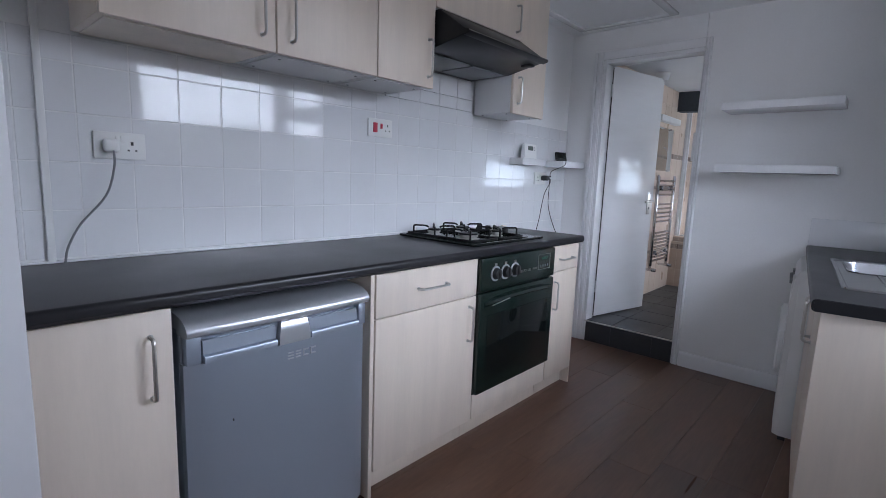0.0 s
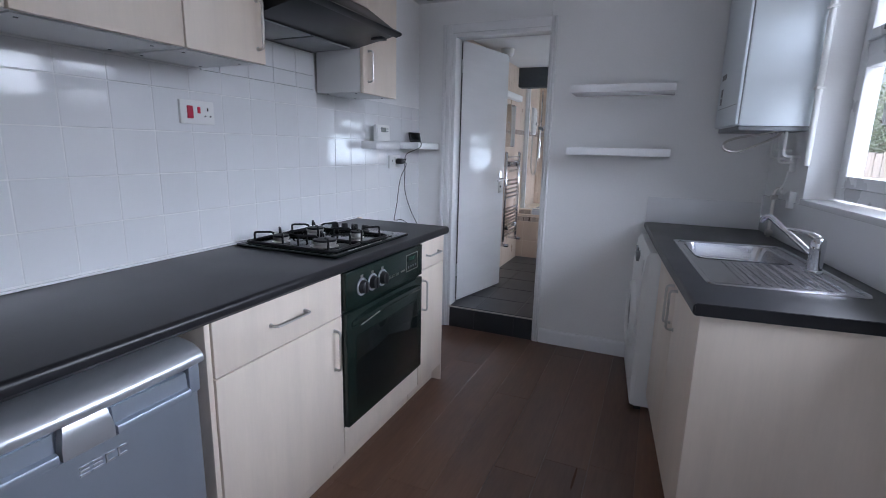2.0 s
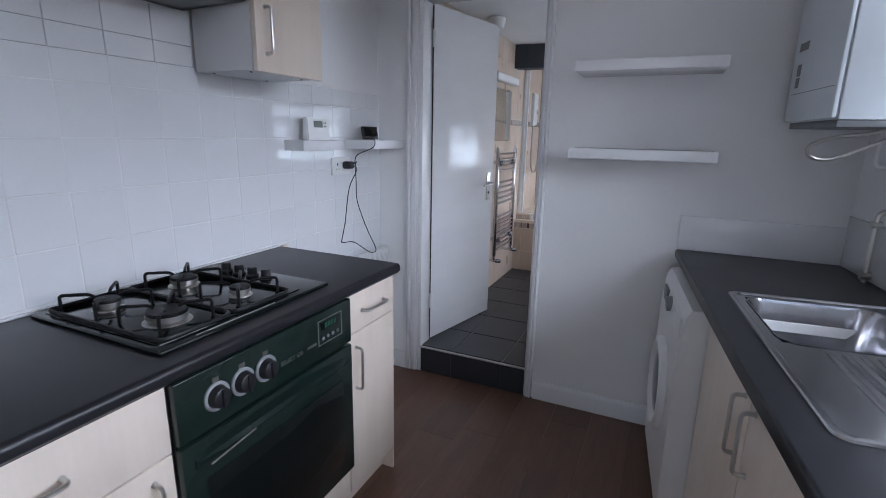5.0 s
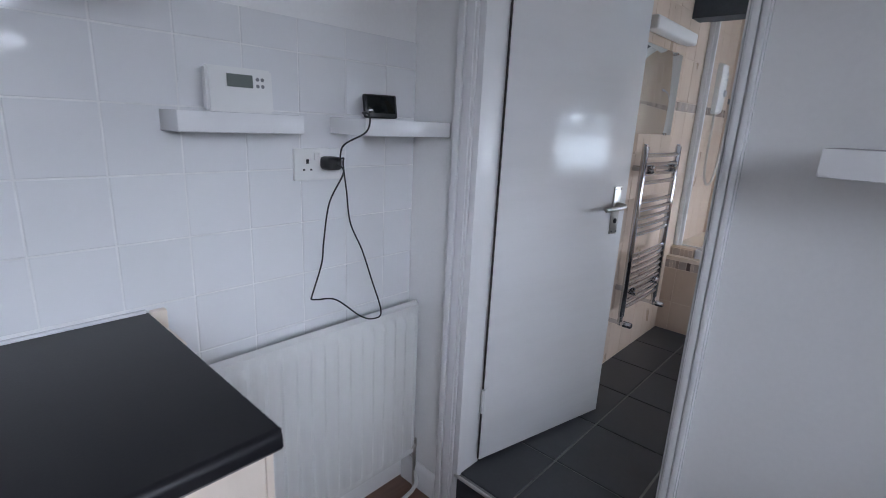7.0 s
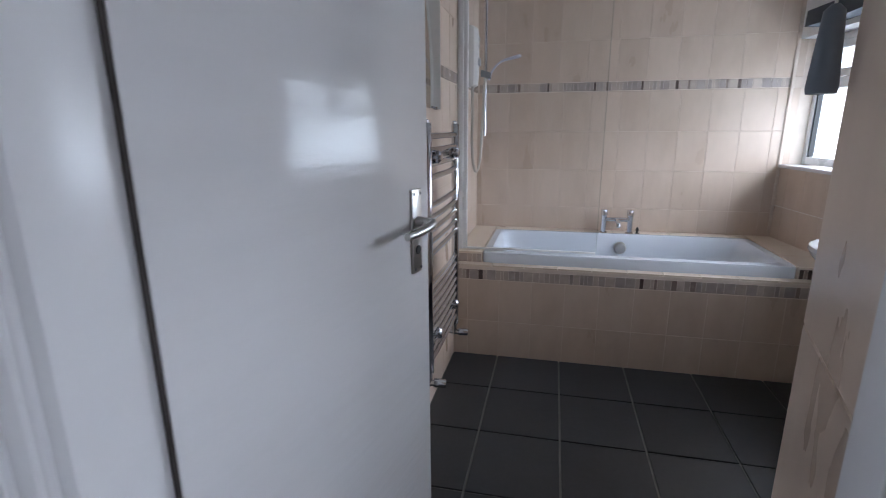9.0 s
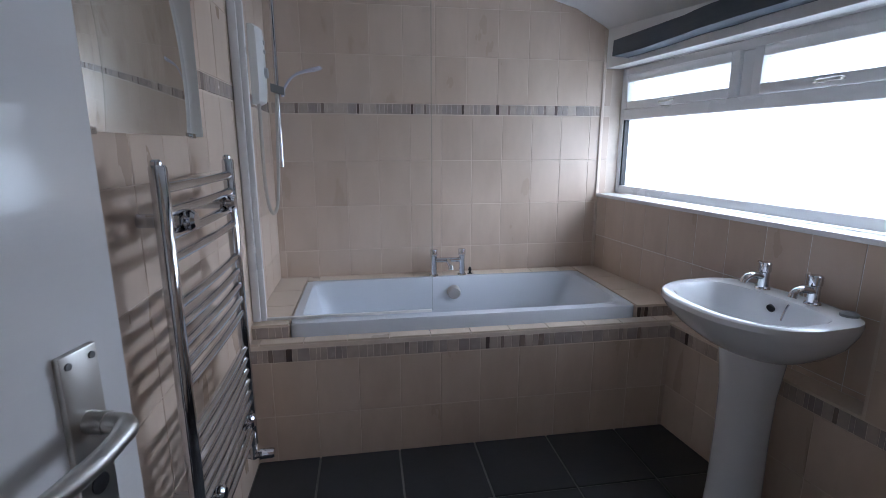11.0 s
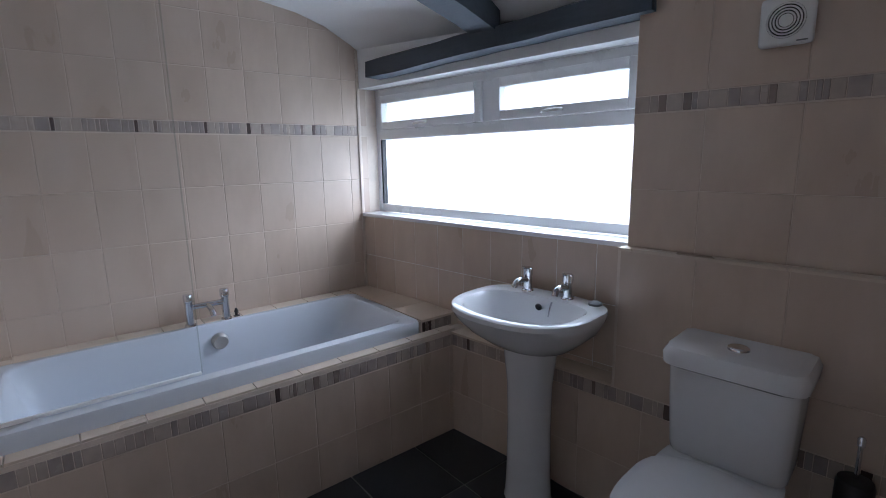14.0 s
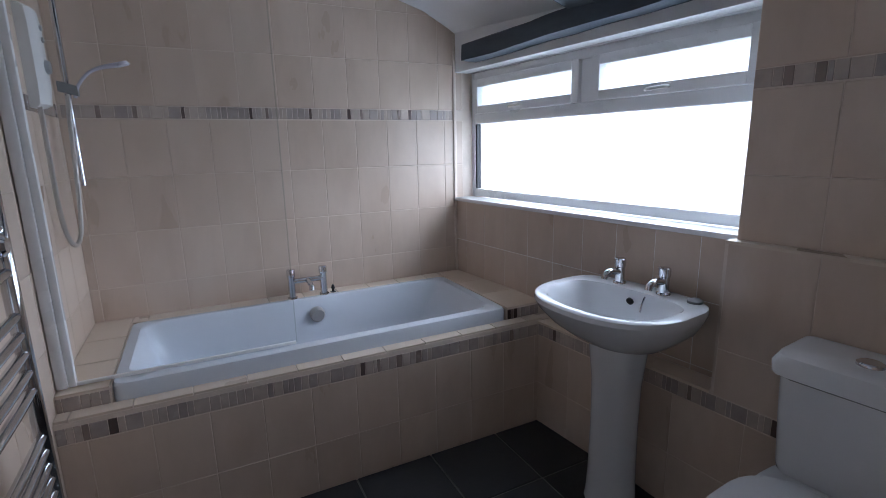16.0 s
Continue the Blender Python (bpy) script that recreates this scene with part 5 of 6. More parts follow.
box(bm, X_BL + 0.05, -0.006, 0.0, 0.925, 0.006, 0.010, 0.002)
part("seal", bm, M_WHITEP, scr)

# electric shower on the left wall
sh = thing("electric_shower", "white electric shower with a hose and a hand set", "shower", pose(X_BL, 5.90, 0))
bm = B()
loft(bm, [[(x * d, 0.045 + (y - 0.045) * w, z) for x, y in ((0.0, 0.03), (0.030, 0.03), (0.044, 0.045), (0.048, 0.08), (0.046, 0.115), (0.032, 0.13), (0.0, 0.13))] for z, d, w in ((1.495, 0.55, 0.8), (1.505, 0.9, 0.95), (1.56, 1.0, 1.0), (1.74, 1.0, 1.0), (1.785, 0.9, 0.95), (1.795, 0.5, 0.8))])
u = part("shower_unit", bm, M_WHITEP, sh)
bm = B()
tube(bm, [(0.046, 0.085, 1.62), (0.058, 0.085, 1.62)], [0.022, 0.019], 18)
for z in (1.70, 1.735):
    tube(bm, [(0.046, 0.085, z), (0.053, 0.085, z)], [0.009, 0.008], 12)
part("dial", bm, M_SILVER2, u)
bm = B()
tube(bm, [(0.06, 0.265, 1.24), (0.06, 0.265, 2.0)], 0.010, 10)
part("riser_rail", bm, M_CHROME, sh)
bm = B()
tube(bm, smooth_line([(0.022, 0.045, 1.50), (0.022, 0.045, 1.42), (0.024, 0.035, 1.20), (0.028, 0.06, 1.09), (0.035, 0.13, 1.045), (0.045, 0.19, 1.10), (0.052, 0.225, 1.30), (0.056, 0.245, 1.48), (0.060, 0.258, 1.555)], 6), 0.0075, 8)
part("hose", bm, M_SATIN, sh, "grey flexible shower hose")
bm = B()
loft(bm, [[(x, y, z + dz) for y, z in ((0.250, 1.556), (0.280, 1.556), (0.280, 1.590), (0.250, 1.590))] for x, dz in ((0.035, 0.01), (0.055, 0.006), (0.085, -0.004), (0.092, -0.006))])
part("bracket", bm, M_GREYP, sh)
bm = B()
tube(bm, smooth_line([(0.080, 0.262, 1.545), (0.098, 0.255, 1.590), (0.150, 0.245, 1.640), (0.255, 0.225, 1.664)], 5), [0.006] * 5 + [0.0055] * 5 + [0.006, 0.007, 0.008, 0.009, 0.010, 0.008], 12)
tube(bm, [(0.238, 0.228, 1.668), (0.242, 0.228, 1.656)], [0.016, 0.022], 20)
part("hand_set", bm, M_CLEARP, sh, "pale clear plastic hand set")


# towel rail
def towel_rail():
    ob = thing("towel_rail", "chrome ladder towel rail on the cream tiled wall", "towel rail", pose(X_BL + 0.075, 4.755, 0.465))
    w, h = 0.445, 0.835
    for y in (0.0, w):
        bm = B()
        ring = [(0.017 * math.cos(a) * (1.0 if math.cos(a) > 0 else 0.75), 0.017 * math.sin(a)) for a in (2 * math.pi * k / 14 for k in range(14))]
        loft(bm, [[(s * dx, y + s * dy, z) for dx, dy in ring] for z, s in ((0.0, 0.8), (0.004, 1.0), (h - 0.004, 1.0), (h, 0.8))])
        up = part("upright", bm, M_CHROME, ob)
        bm = B()
        revolve(bm, [(0.010, h - 0.002), (0.010, h + 0.006), (0.006, h + 0.010)], (0, y, 0), 10)
        part("cap", bm, M_CHROME, up)
    zs = [0.045 + 0.033 * k for k in range(9)] + [0.415 + 0.040 * k for k in range(5)] + [0.665 + 0.043 * k for k in range(4)]
    for z in zs:
        bm = B()
        tube(bm, [(0.005 * math.sin(math.pi * k / 8) + 0.002, w * k / 8, z) for k in range(9)], 0.0105, 10, cap=False)
        part("bar", bm, M_CHROME, ob)
    for y in (0.075, w - 0.075):
        for z in (0.728, 0.12):
            bm = B()
            tube(bm, [(-0.073, y, z), (0.008, y, z), (0.016, y, z)], [0.014, 0.014, 0.012], 14)
            tube(bm, [(0.014, y, z), (0.026, y, z), (0.032, y, z)], [0.021, 0.021, 0.015], 16)
            part("bracket", bm, M_CHROME, ob, "round chrome wall bracket")
    for y, s in ((0.0, 1), (w, 1)):
        bm = B()
        revolve(bm, [(0.012, -0.045), (0.012, 0.0)], (0, y, 0), 12)
        tube(bm, [(-0.072, y, -0.035), (0.02, y, -0.035)], 0.011, 10)
        tube(bm, [(0.018, y, -0.035), (0.055, y + 0.002, -0.035), (0.060, y + 0.002, -0.035)], [0.016, 0.015, 0.012], 14)
        part("valve", bm, M_CHROME, ob, "chrome valve")
    return ob


towel_rail()

mi = thing("mirror", "frameless rectangular wall mirror with clips", "mirror", pose(X_BL, 4.62, 1.355))
bm = B()
box(bm, 0.002, 0.0, 0.0, 0.007, 0.635, 0.40, 0.001)
part("mirror_glass", bm, M_MIRROR, mi)
for y in (0.08, 0.555):
    for z in (-0.004, 0.392):
        bm = B()
        box(bm, 0.0, y - 0.012, z, 0.011, y + 0.012, z + 0.012, 0.002)
        part("clip", bm, M_CHROME, mi)
ml = thing("mirror_light", "white wall light above the mirror", "light", pose(X_BL, 4.66, 1.80))
bm = B()
box(bm, 0.0, 0.0, 0.0, 0.035, 0.55, 0.05, 0.004)
part("base", bm, M_WHITEP, ml)
bm = B()
box(bm, 0.03, 0.01, -0.012, 0.085, 0.54, 0.045, 0.012, 3)
part("cover", bm, M_WHITEP, ml)

# wash basin
bs = thing("wash_basin", "white ceramic wash basin on a pedestal", "basin", OUT @ pose(-0.060, 1.475, 0))


def basin_ring(w, d, h, back, n=40, p=2.4):
    """Bowed front, straight back; x is towards the room (negative)."""
    out = []
    w, d, h = w * 0.90, d * 0.97, h - 0.012
    for k in range(n):
        a = 2 * math.pi * k / n
        c, s = math.cos(a), math.sin(a)
        y = w / 2 * math.copysign(abs(s) ** (2 / p), s)
        x = -d * (0.5 + 0.5 * math.copysign(abs(c) ** (2 / (2.1 if c > 0 else 5)), c)) + back
        out.append((x, y, h))
    return out


bm = B()
loft(bm, [basin_ring(0.22, 0.19, 0.732, -0.02), basin_ring(0.34, 0.28, 0.764, -0.01), basin_ring(0.46, 0.36, 0.814, 0.0), basin_ring(0.525, 0.405, 0.860, 0.0), basin_ring(0.545, 0.42, 0.885, 0.0), basin_ring(0.540, 0.416, 0.898, -0.001),
          basin_ring(0.522, 0.400, 0.902, -0.010), basin_ring(0.46, 0.290, 0.900, -0.088), basin_ring(0.44, 0.275, 0.890, -0.093), basin_ring(0.40, 0.245, 0.850, -0.105), basin_ring(0.32, 0.20, 0.795, -0.125), basin_ring(0.10, 0.08, 0.775, -0.18)])
part("bowl", bm, M_CERAMIC, bs)
bm = B()
prof = [(0.088, ZB), (0.084, ZB + 0.02), (0.080, ZB + 0.10), (0.077, 0.45), (0.080, 0.60), (0.095, 0.735)]
loft(bm, [[(-0.155 + r * 0.92 * math.cos(2 * math.pi * k / 24), r * math.sin(2 * math.pi * k / 24), z) for k in range(24)] for r, z in prof])
part("pedestal", bm, M_CERAMIC, bs)
bm = B()
tube(bm, [(-0.106, 0.0, 0.858), (-0.112, 0.0, 0.856)], 0.012, 14)
part("overflow", bm, M_BLACKP, bs)
bm = B()
tube(bm, smooth_line([(-0.098, -0.045, 0.880), (-0.112, -0.046, 0.86), (-0.122, -0.047, 0.835)], 4), 0.003, 6)
part("plug_chain", bm, M_CHROME, bs)
bm = B()
revolve(bm, [(0.022, 0.901), (0.022, 0.908), (0.014, 0.913), (0.005, 0.914)], (-0.055, -0.180, 0), 16)
solid("basin_plug", bm, M_GREYP, "grey rubber plug on the basin edge", "plug", OUT @ pose(-0.060, 1.475, -0.012))
bt1 = thing("basin_tap", "chrome pillar tap on the wash basin", "tap", OUT @ pose(-0.110, 1.562, 0.888), "basin taps")
bm = B()
revolve(bm, [(0.022, 0.0), (0.021, 0.005), (0.016, 0.008), (0.015, 0.055), (0.018, 0.058), (0.018, 0.082), (0.014, 0.086)], seg=18)
p = part("tap_body", bm, M_CHROME, bt1)
bm = B()
tube(bm, smooth_line([(-0.005, 0, 0.040), (-0.045, 0, 0.048), (-0.072, 0, 0.040), (-0.078, 0, 0.026)], 4), 0.011, 12)
part("spout", bm, M_CHROME, p)
bm = B()
tube(bm, [(0.0, 0, 0.078), (-0.03, 0, 0.092)], [0.005, 0.004], 8)
part("lever", bm, M_CHROME, p)
copy_thing(bt1, OUT @ pose(-0.110, 1.400, 0.888))

# toilet
wc = thing("toilet", "white ceramic close coupled toilet with the lid down", "toilet", OUT @ pose(-0.085, 0.870, 0))
bm = B()
rings = []
for z, w, d, o in ((0.568, 0.272, 0.150, 0.012), (0.585, 0.276, 0.155, 0.008), (0.72, 0.288, 0.163, 0.004), (0.820, 0.294, 0.167, 0.002)):
    r = 0.035
    pts = [(-o, w / 2, z)] + [(-d + r - r * math.sin(radians(q)), w / 2 - r + r * math.cos(radians(q)), z) for q in (0, 30, 60, 90)] + \
          [(-d + r - r * math.cos(radians(q)), -w / 2 + r - r * math.sin(radians(q)), z) for q in (0, 30, 60, 90)] + [(-o, -w / 2, z)]
    rings.append(pts)
loft(bm, rings)
cist = part("cistern", bm, M_CERAMIC, wc)
bm = B()
rings = []
for z, e in ((0.815, 0.004), (0.822, 0.014), (0.850, 0.016), (0.868, 0.006), (0.873, -0.012)):
    w, d, r = 0.294 + 2 * e, 0.169 + e, 0.04
    rings.append([(0.0, w / 2, z)] + [(-d + r - r * math.sin(radians(q)), w / 2 - r + r * math.cos(radians(q)), z) for q in (0, 30, 60, 90)] +
                 [(-d + r - r * math.cos(radians(q)), -w / 2 + r - r * math.sin(radians(q)), z) for q in (0, 30, 60, 90)] + [(0.0, -w / 2, z)])
loft(bm, rings)
part("cistern_lid", bm, M_CERAMIC, cist, "rounded ceramic lid")
bm = B()
revolve(bm, [(0.026, 0.872), (0.025, 0.878), (0.021, 0.881), (0.004, 0.880)], (-0.09, 0, 0), 24)
part("flush_button", bm, M_CHROME, cist, "chrome flush button")


def pan_ring(w, x0, x1, z, n=36):
    out = []
    for k in range(n):
        a = 2 * math.pi * k / n
        c, s = math.cos(a), math.sin(a)
        x = (x0 + x1) / 2 - (x1 - x0) / 2 * (math.copysign(abs(c) ** (0.85 if c < 0 else 0.55), c)) * -1
        out.append((x, w / 2 * math.copysign(abs(s) ** 0.8, s), z))
    return out


bm = B()
loft(bm, [pan_ring(0.22, -0.44, -0.02, ZB), pan_ring(0.220, -0.44, -0.02, ZB + 0.0200), pan_ring(0.200, -0.43, -0.03, ZB + 0.1200), pan_ring(0.234, -0.50, -0.02, ZB + 0.2650), pan_ring(0.284, -0.565, -0.01, ZB + 0.3750), pan_ring(0.288, -0.575, -0.01, ZB + 0.4060)])
part("pan", bm, M_CERAMIC, wc)
bm = B()
loft(bm, [pan_ring(0.293, -0.58, -0.215, ZB + 0.4065), pan_ring(0.299, -0.586, -0.213, ZB + 0.4150), pan_ring(0.293, -0.58, -0.215, ZB + 0.4230)])
part("seat", bm, M_WHITEP, wc)
bm = B()
loft(bm, [pan_ring(0.293, -0.58, -0.212, ZB + 0.4235), pan_ring(0.302, -0.588, -0.210, ZB + 0.4300), pan_ring(0.297, -0.584, -0.212, ZB + 0.4390), pan_ring(0.243, -0.53, -0.25, ZB + 0.4470), pan_ring(0.100, -0.43, -0.34, ZB + 0.4500)])
part("lid", bm, M_CERAMIC, wc, "glossy white closed lid")

br = thing("toilet_brush", "black toilet brush holder with a chrome handle on the floor", "toilet brush", OUT @ pose(-0.165, 0.615, ZB))
bm = B()
revolve(bm, [(0.034, 0.0), (0.037, 0.01), (0.037, 0.455), (0.034, 0.465), (0.012, 0.470)], seg=20)
part("holder", bm, M_BLACKP, br)
bm = B()
tube(bm, [(0, 0, 0.465), (0, 0, 0.55)], 0.005, 10)
revolve(bm, [(0.008, 0.55), (0.008, 0.568), (0.004, 0.573)], seg=12)
part("handle", bm, M_CHROME, br)

# extractor fan
fan = thing("extractor_fan", "white square extractor fan with a round grille", "extractor fan", OUT @ pose(-0.060, 0.860, 1.668))
bm = B()
box(bm, -0.030, -0.055, -0.055, 0.0, 0.055, 0.055, 0.009, 3)
fb = part("case", bm, M_WHITEP, fan)
for r in (0.018, 0.0245, 0.031, 0.0375):
    bm = B()
    n = 28
    ring = [Vector((-0.031, r * math.cos(2 * math.pi * k / n), r * math.sin(2 * math.pi * k / n))) for k in range(n + 1)]
    tube(bm, ring, 0.0021, 6, cap=False)
    part("grille_ring", bm, M_WHITEP, fb)
# black ring on the case paints the shade between the grille rings
bm = B()
n = 28
rings = [[(-0.0308, q * math.cos(2 * math.pi * k / n), q * math.sin(2 * math.pi * k / n)) for k in range(n)] for q in (0.0145, 0.040)]
loft(bm, rings, cap=False)
part("grille_back", bm, M_BLACKP, fb, "black sheet for the shade in the gaps of the grille")
bm = B()
box(bm, -0.0312, -0.047, -0.050, -0.0298, -0.024, -0.047)
part("mark", bm, M_GREYP, fb)

# light pull and smoke alarm
pc = thing("light_pull", "grey cone light pull on a thin cord", "light pull", pose(0.976, 3.888, 1.315))
bm = B()
tube(bm, [(0, 0, 0.07), (0, 0, 0.80)], 0.0016, 6)
part("cord", bm, M_WHITEP, pc)
bm = B()
revolve(bm, [(0.0135, 0.0), (0.0145, 0.006), (0.0095, 0.080), (0.004, 0.086)], seg=18)
part("pull", bm, M_PULL, pc, "blue grey plastic cone")
bm = B()
revolve(bm, [(0.038, 0.80), (0.038, 0.775), (0.03, 0.768)], seg=20)
part("ceiling_switch", bm, M_WHITEP, pc)
sm = thing("smoke_alarm", "white round smoke alarm under the bathroom ceiling", "smoke alarm", pose(0.41, 4.36, 2.055))
bm = B()
revolve(bm, [(0.03, 0.0), (0.045, 0.006), (0.05, 0.03), (0.055, 0.04), (0.055, 0.068)], seg=24)
part("case", bm, M_WHITEP, sm)
bm = B()
tube(bm, [(0.0, 0, 0.002), (0, 0, -0.002)], 0.008, 10)
part("sensor", bm, M_GREYP, sm)

# ---------------------------------------------------------------- yard outside the kitchen window
bm = B()
box(bm, -400, -400, -0.35, 400, 400, -0.30)
structure("ground", bm, M_PAVE, "grey concrete yard", "ground")
FEN = OUT @ pose(6.5, 7.2, -0.30, 0, 0, 62)
fence = thing("garden_fence", "weathered pale board fence round the yard", "fence", FEN)
me_board = None
for k in range(120):
    y = -7.0 + 0.118 * k
    h = 1.72 + 0.02 * math.sin(k * 2.3)
    if me_board is None:
        bm = B()
        box(bm, 0, 0, 0, 0.02, 0.108, 1.0, 0.002, 1)
        me_board = finish(bm, "board", M_FENCE)
    ob = new("board", me_board)
    ob.parent = fence
    ob.matrix_local = Matrix.LocRotScale((0.01 * math.sin(k * 1.7), y, 0), None, (1, 1, h))
for z in (0.35, 1.5):
    bm = B()
    box(bm, 0.022, -7.0, z, 0.06, 7.1, z + 0.09)
    part("rail", bm, M_FENCE, fence)


def shrub(label, m, radius, height, leaves, seed):
    rng = random.Random(seed)
    ob = thing("garden_tree", label, "tree", m)
    bm = B()
    limbs = []
    tube(bm, smooth_line([(0, 0, 0), (0.05, 0.02, height * 0.3), (0.0, 0.06, height * 0.7)], 4), [0.09] * 4 + [0.07] * 4 + [0.04], 8)
    for k in range(9):
        a, z = rng.uniform(0, 6.28), rng.uniform(0.25, 0.65) * height
        e = Vector((math.cos(a) * radius * 0.7, math.sin(a) * radius * 0.7, z + rng.uniform(0.15, 0.35) * height))
        tube(bm, smooth_line([(0, 0.03, z), e * 0.5 + Vector((0, 0, z * 0.5)), e], 3), [0.04, 0.036, 0.032, 0.028, 0.022, 0.016, 0.01], 6)
        limbs.append(e)
    part("trunk", bm, M_BARK, ob)
    verts, faces = [], []
    centres = limbs + [Vector((rng.gauss(0, radius * 0.45), rng.gauss(0, radius * 0.45), rng.uniform(0.35, 0.98) * height)) for _ in range(26)]
    for _ in range(leaves):
        c = rng.choice(centres)
        p = c + Vector((rng.gauss(0, 1), rng.gauss(0, 1), rng.gauss(0, 0.8))) * radius * 0.17
        u = Vector((rng.gauss(0, 1), rng.gauss(0, 1), rng.gauss(0, 1))).normalized()
        w = u.orthogonal().normalized()
        s = rng.uniform(0.03, 0.065)
        b = len(verts)
        verts += [p - u * s, p + w * s * 0.45, p + u * s, p - w * s * 0.45]
        faces.append((b, b + 1, b + 2, b + 3))
    me = bpy.data.meshes.new("crown")
    me.from_pydata(verts, [], faces)
    me.materials.append(M_LEAF)
    cr = new("crown", me)
    cr.parent = ob
    return ob


shrub("leafy green tree behind the fence", OUT @ pose(5.6, 10.3, -0.3), 1.6, 3.3, 9000, 3)
shrub("leafy green tree behind the fence", OUT @ pose(9.6, 8.4, -0.3), 1.5, 2.7, 7000, 8)
shrub("tall leafy tree behind the fence", OUT @ pose(3.0, 11.2, -0.3), 1.7, 3.0, 8000, 5)


# ---------------------------------------------------------------- boards, tiles and mosaic, piece by piece
def slab_mesh(name, a, b, t, material, bevel=0.0012):
    """Small plate a by b in x and y, of thickness t, its back on z = 0, with chamfered upper edges."""
    v, c = [], bevel
    for x, y, z in ((0, 0, 0), (a, 0, 0), (a, b, 0), (0, b, 0), (0, 0, t - c), (a, 0, t - c), (a, b, t - c), (0, b, t - c), (c, c, t), (a - c, c, t), (a - c, b - c, t), (c, b - c, t)):
        v.append((x, y, z))
    f = [(3, 2, 1, 0), (8, 9, 10, 11)]
    for lo, hi in ((0, 4), (4, 8)):
        f += [(lo + i, lo + (i + 1) % 4, hi + (i + 1) % 4, hi + i) for i in range(4)]
    me = bpy.data.meshes.new(name)
    me.from_pydata(v, [], f)
    me.materials.append(material)
    return me


def piece(name, me, parent, m):
    ob = new(name, me)
    ob.parent = parent
    ob.matrix_parent_inverse = parent.matrix_world.inverted()
    ob.matrix_basis = m
    return ob


MESHES = {}


def plate(name, a, b, t, material, bevel=0.0012):
    key = (name, round(a, 3), round(b, 3), t, material.name)
    if key not in MESHES:
        MESHES[key] = slab_mesh(name, round(a, 3), round(b, 3), t, material, bevel)
    return MESHES[key]


bpy.context.view_layer.update()


def grid(parent, m, u0, u1, v0, v1, du, dv, material, t=0.008, ou=0.0, ov=0.0, gap=0.0025, name="tile", stagger=0.0, skip=None, jitter=0.0002, wob=0.012, sink=True):
    """Tiles over the rectangle u0..u1, v0..v1 of the plane m (u along its x, v along its y, out along its z)."""
    rng = random.Random(len(bpy.data.objects))
    m = m @ Matrix.Translation((0, 0, 0.0015 - t)) if sink else m
    n0 = math.floor((v0 - ov) / dv)
    v, row = ov + n0 * dv, n0
    while v < v1 - 0.004:
        a0, a1 = max(v, v0), min(v + dv, v1)
        u = ou + (stagger * du if row % 2 else 0)
        u += math.floor((u0 - u) / du) * du
        while u < u1 - 0.004:
            b0, b1 = max(u, u0), min(u + du, u1)
            if b1 - b0 > 0.012 and a1 - a0 > 0.012 and not (skip and skip((b0 + b1) / 2, (a0 + a1) / 2)):
                me = plate(name, b1 - b0 - gap, a1 - a0 - gap, t, material)
                tilt = pose(b0 + gap / 2, a0 + gap / 2, rng.uniform(-jitter, jitter), rng.gauss(0, wob), rng.gauss(0, wob), 0)
                piece(name, me, parent, m @ tilt)
            u += du
        v += dv
        row += 1


def mosaic(parent, m, u0, u1, v0, high, seed, t=0.0085):
    """A border row of upright slips in mixed browns."""
    rng = random.Random(seed)
    m = m @ Matrix.Translation((0, 0, 0.002 - t))
    u = u0
    while u < u1 - 0.006:
        w = rng.choice((0.014, 0.018, 0.024, 0.030, 0.044))
        w = min(w, u1 - u)
        k = rng.choices((0, 1, 2, 3), (1.0, 1.6, 3.6, 5))[0] if w < 0.03 else rng.choice((2, 3, 3))
        piece("mosaic_slip", plate("mosaic_slip", w - 0.002, high - 0.004, t, M_MOS[k], 0.0008), parent, m @ pose(u + 0.001, v0 + 0.002, 0))
        u += w


YZ = Matrix(((0, 0, 1, 0), (1, 0, 0, 0), (0, 1, 0, 0), (0, 0, 0, 1)))      # u along y, v up, facing +x
XZ = Matrix(((1, 0, 0, 0), (0, 0, -1, 0), (0, 1, 0, 0), (0, 0, 0, 1)))     # u along x, v up, facing -y
NEGX = Matrix(((0, 0, -1, 0), (-1, 0, 0, 0), (0, 1, 0, 0), (0, 0, 0, 1)))  # u along -y, v up, facing -x

# kitchen wall tiles
kp = Matrix.Translation((-0.008, 0, 0)) @ YZ
grid(wall_tiled, kp, 0.26, 3.598, 0.626, 1.602, 0.149, 0.149, M_KTILE, 0.008, ou=1.238, ov=1.37, skip=lambda u, v: v < 0.9 and u < 2.7, wob=0.09, sink=False, gap=0.003)
grid(wall_tiled, kp, 1.745, 2.42, 1.602, 1.775, 0.149, 0.149, M_KTILE, 0.008, ou=1.238, ov=1.37, sink=False)
bm = B()
box(bm, -0.0085, 0.26, 0.626, -0.0010, 3.598, 1.60)
g = part("grout", bm, M_GROUT, wall_tiled)

# kitchen floor boards
fl = bpy.data.objects["floor_kitchen"]
rng = random.Random(4)
for i in range(16):
    y = Y_NEAR - rng.uniform(0, 1.2)
    while y < Y_DOOR:
        a, b = max(y, Y_NEAR), min(y + 1.285, Y_DOOR)
        if b - a > 0.03 and -0.01 + 0.1862 * i < 2.23 + 0.105 * (Y_DOOR - a):
            piece("board", plate("board", 0.1855, b - a - 0.0012, 0.008, M_FLOOR, 0.0006), fl, pose(-0.01 + 0.1862 * i, a, -0.008))
        y += 1.285

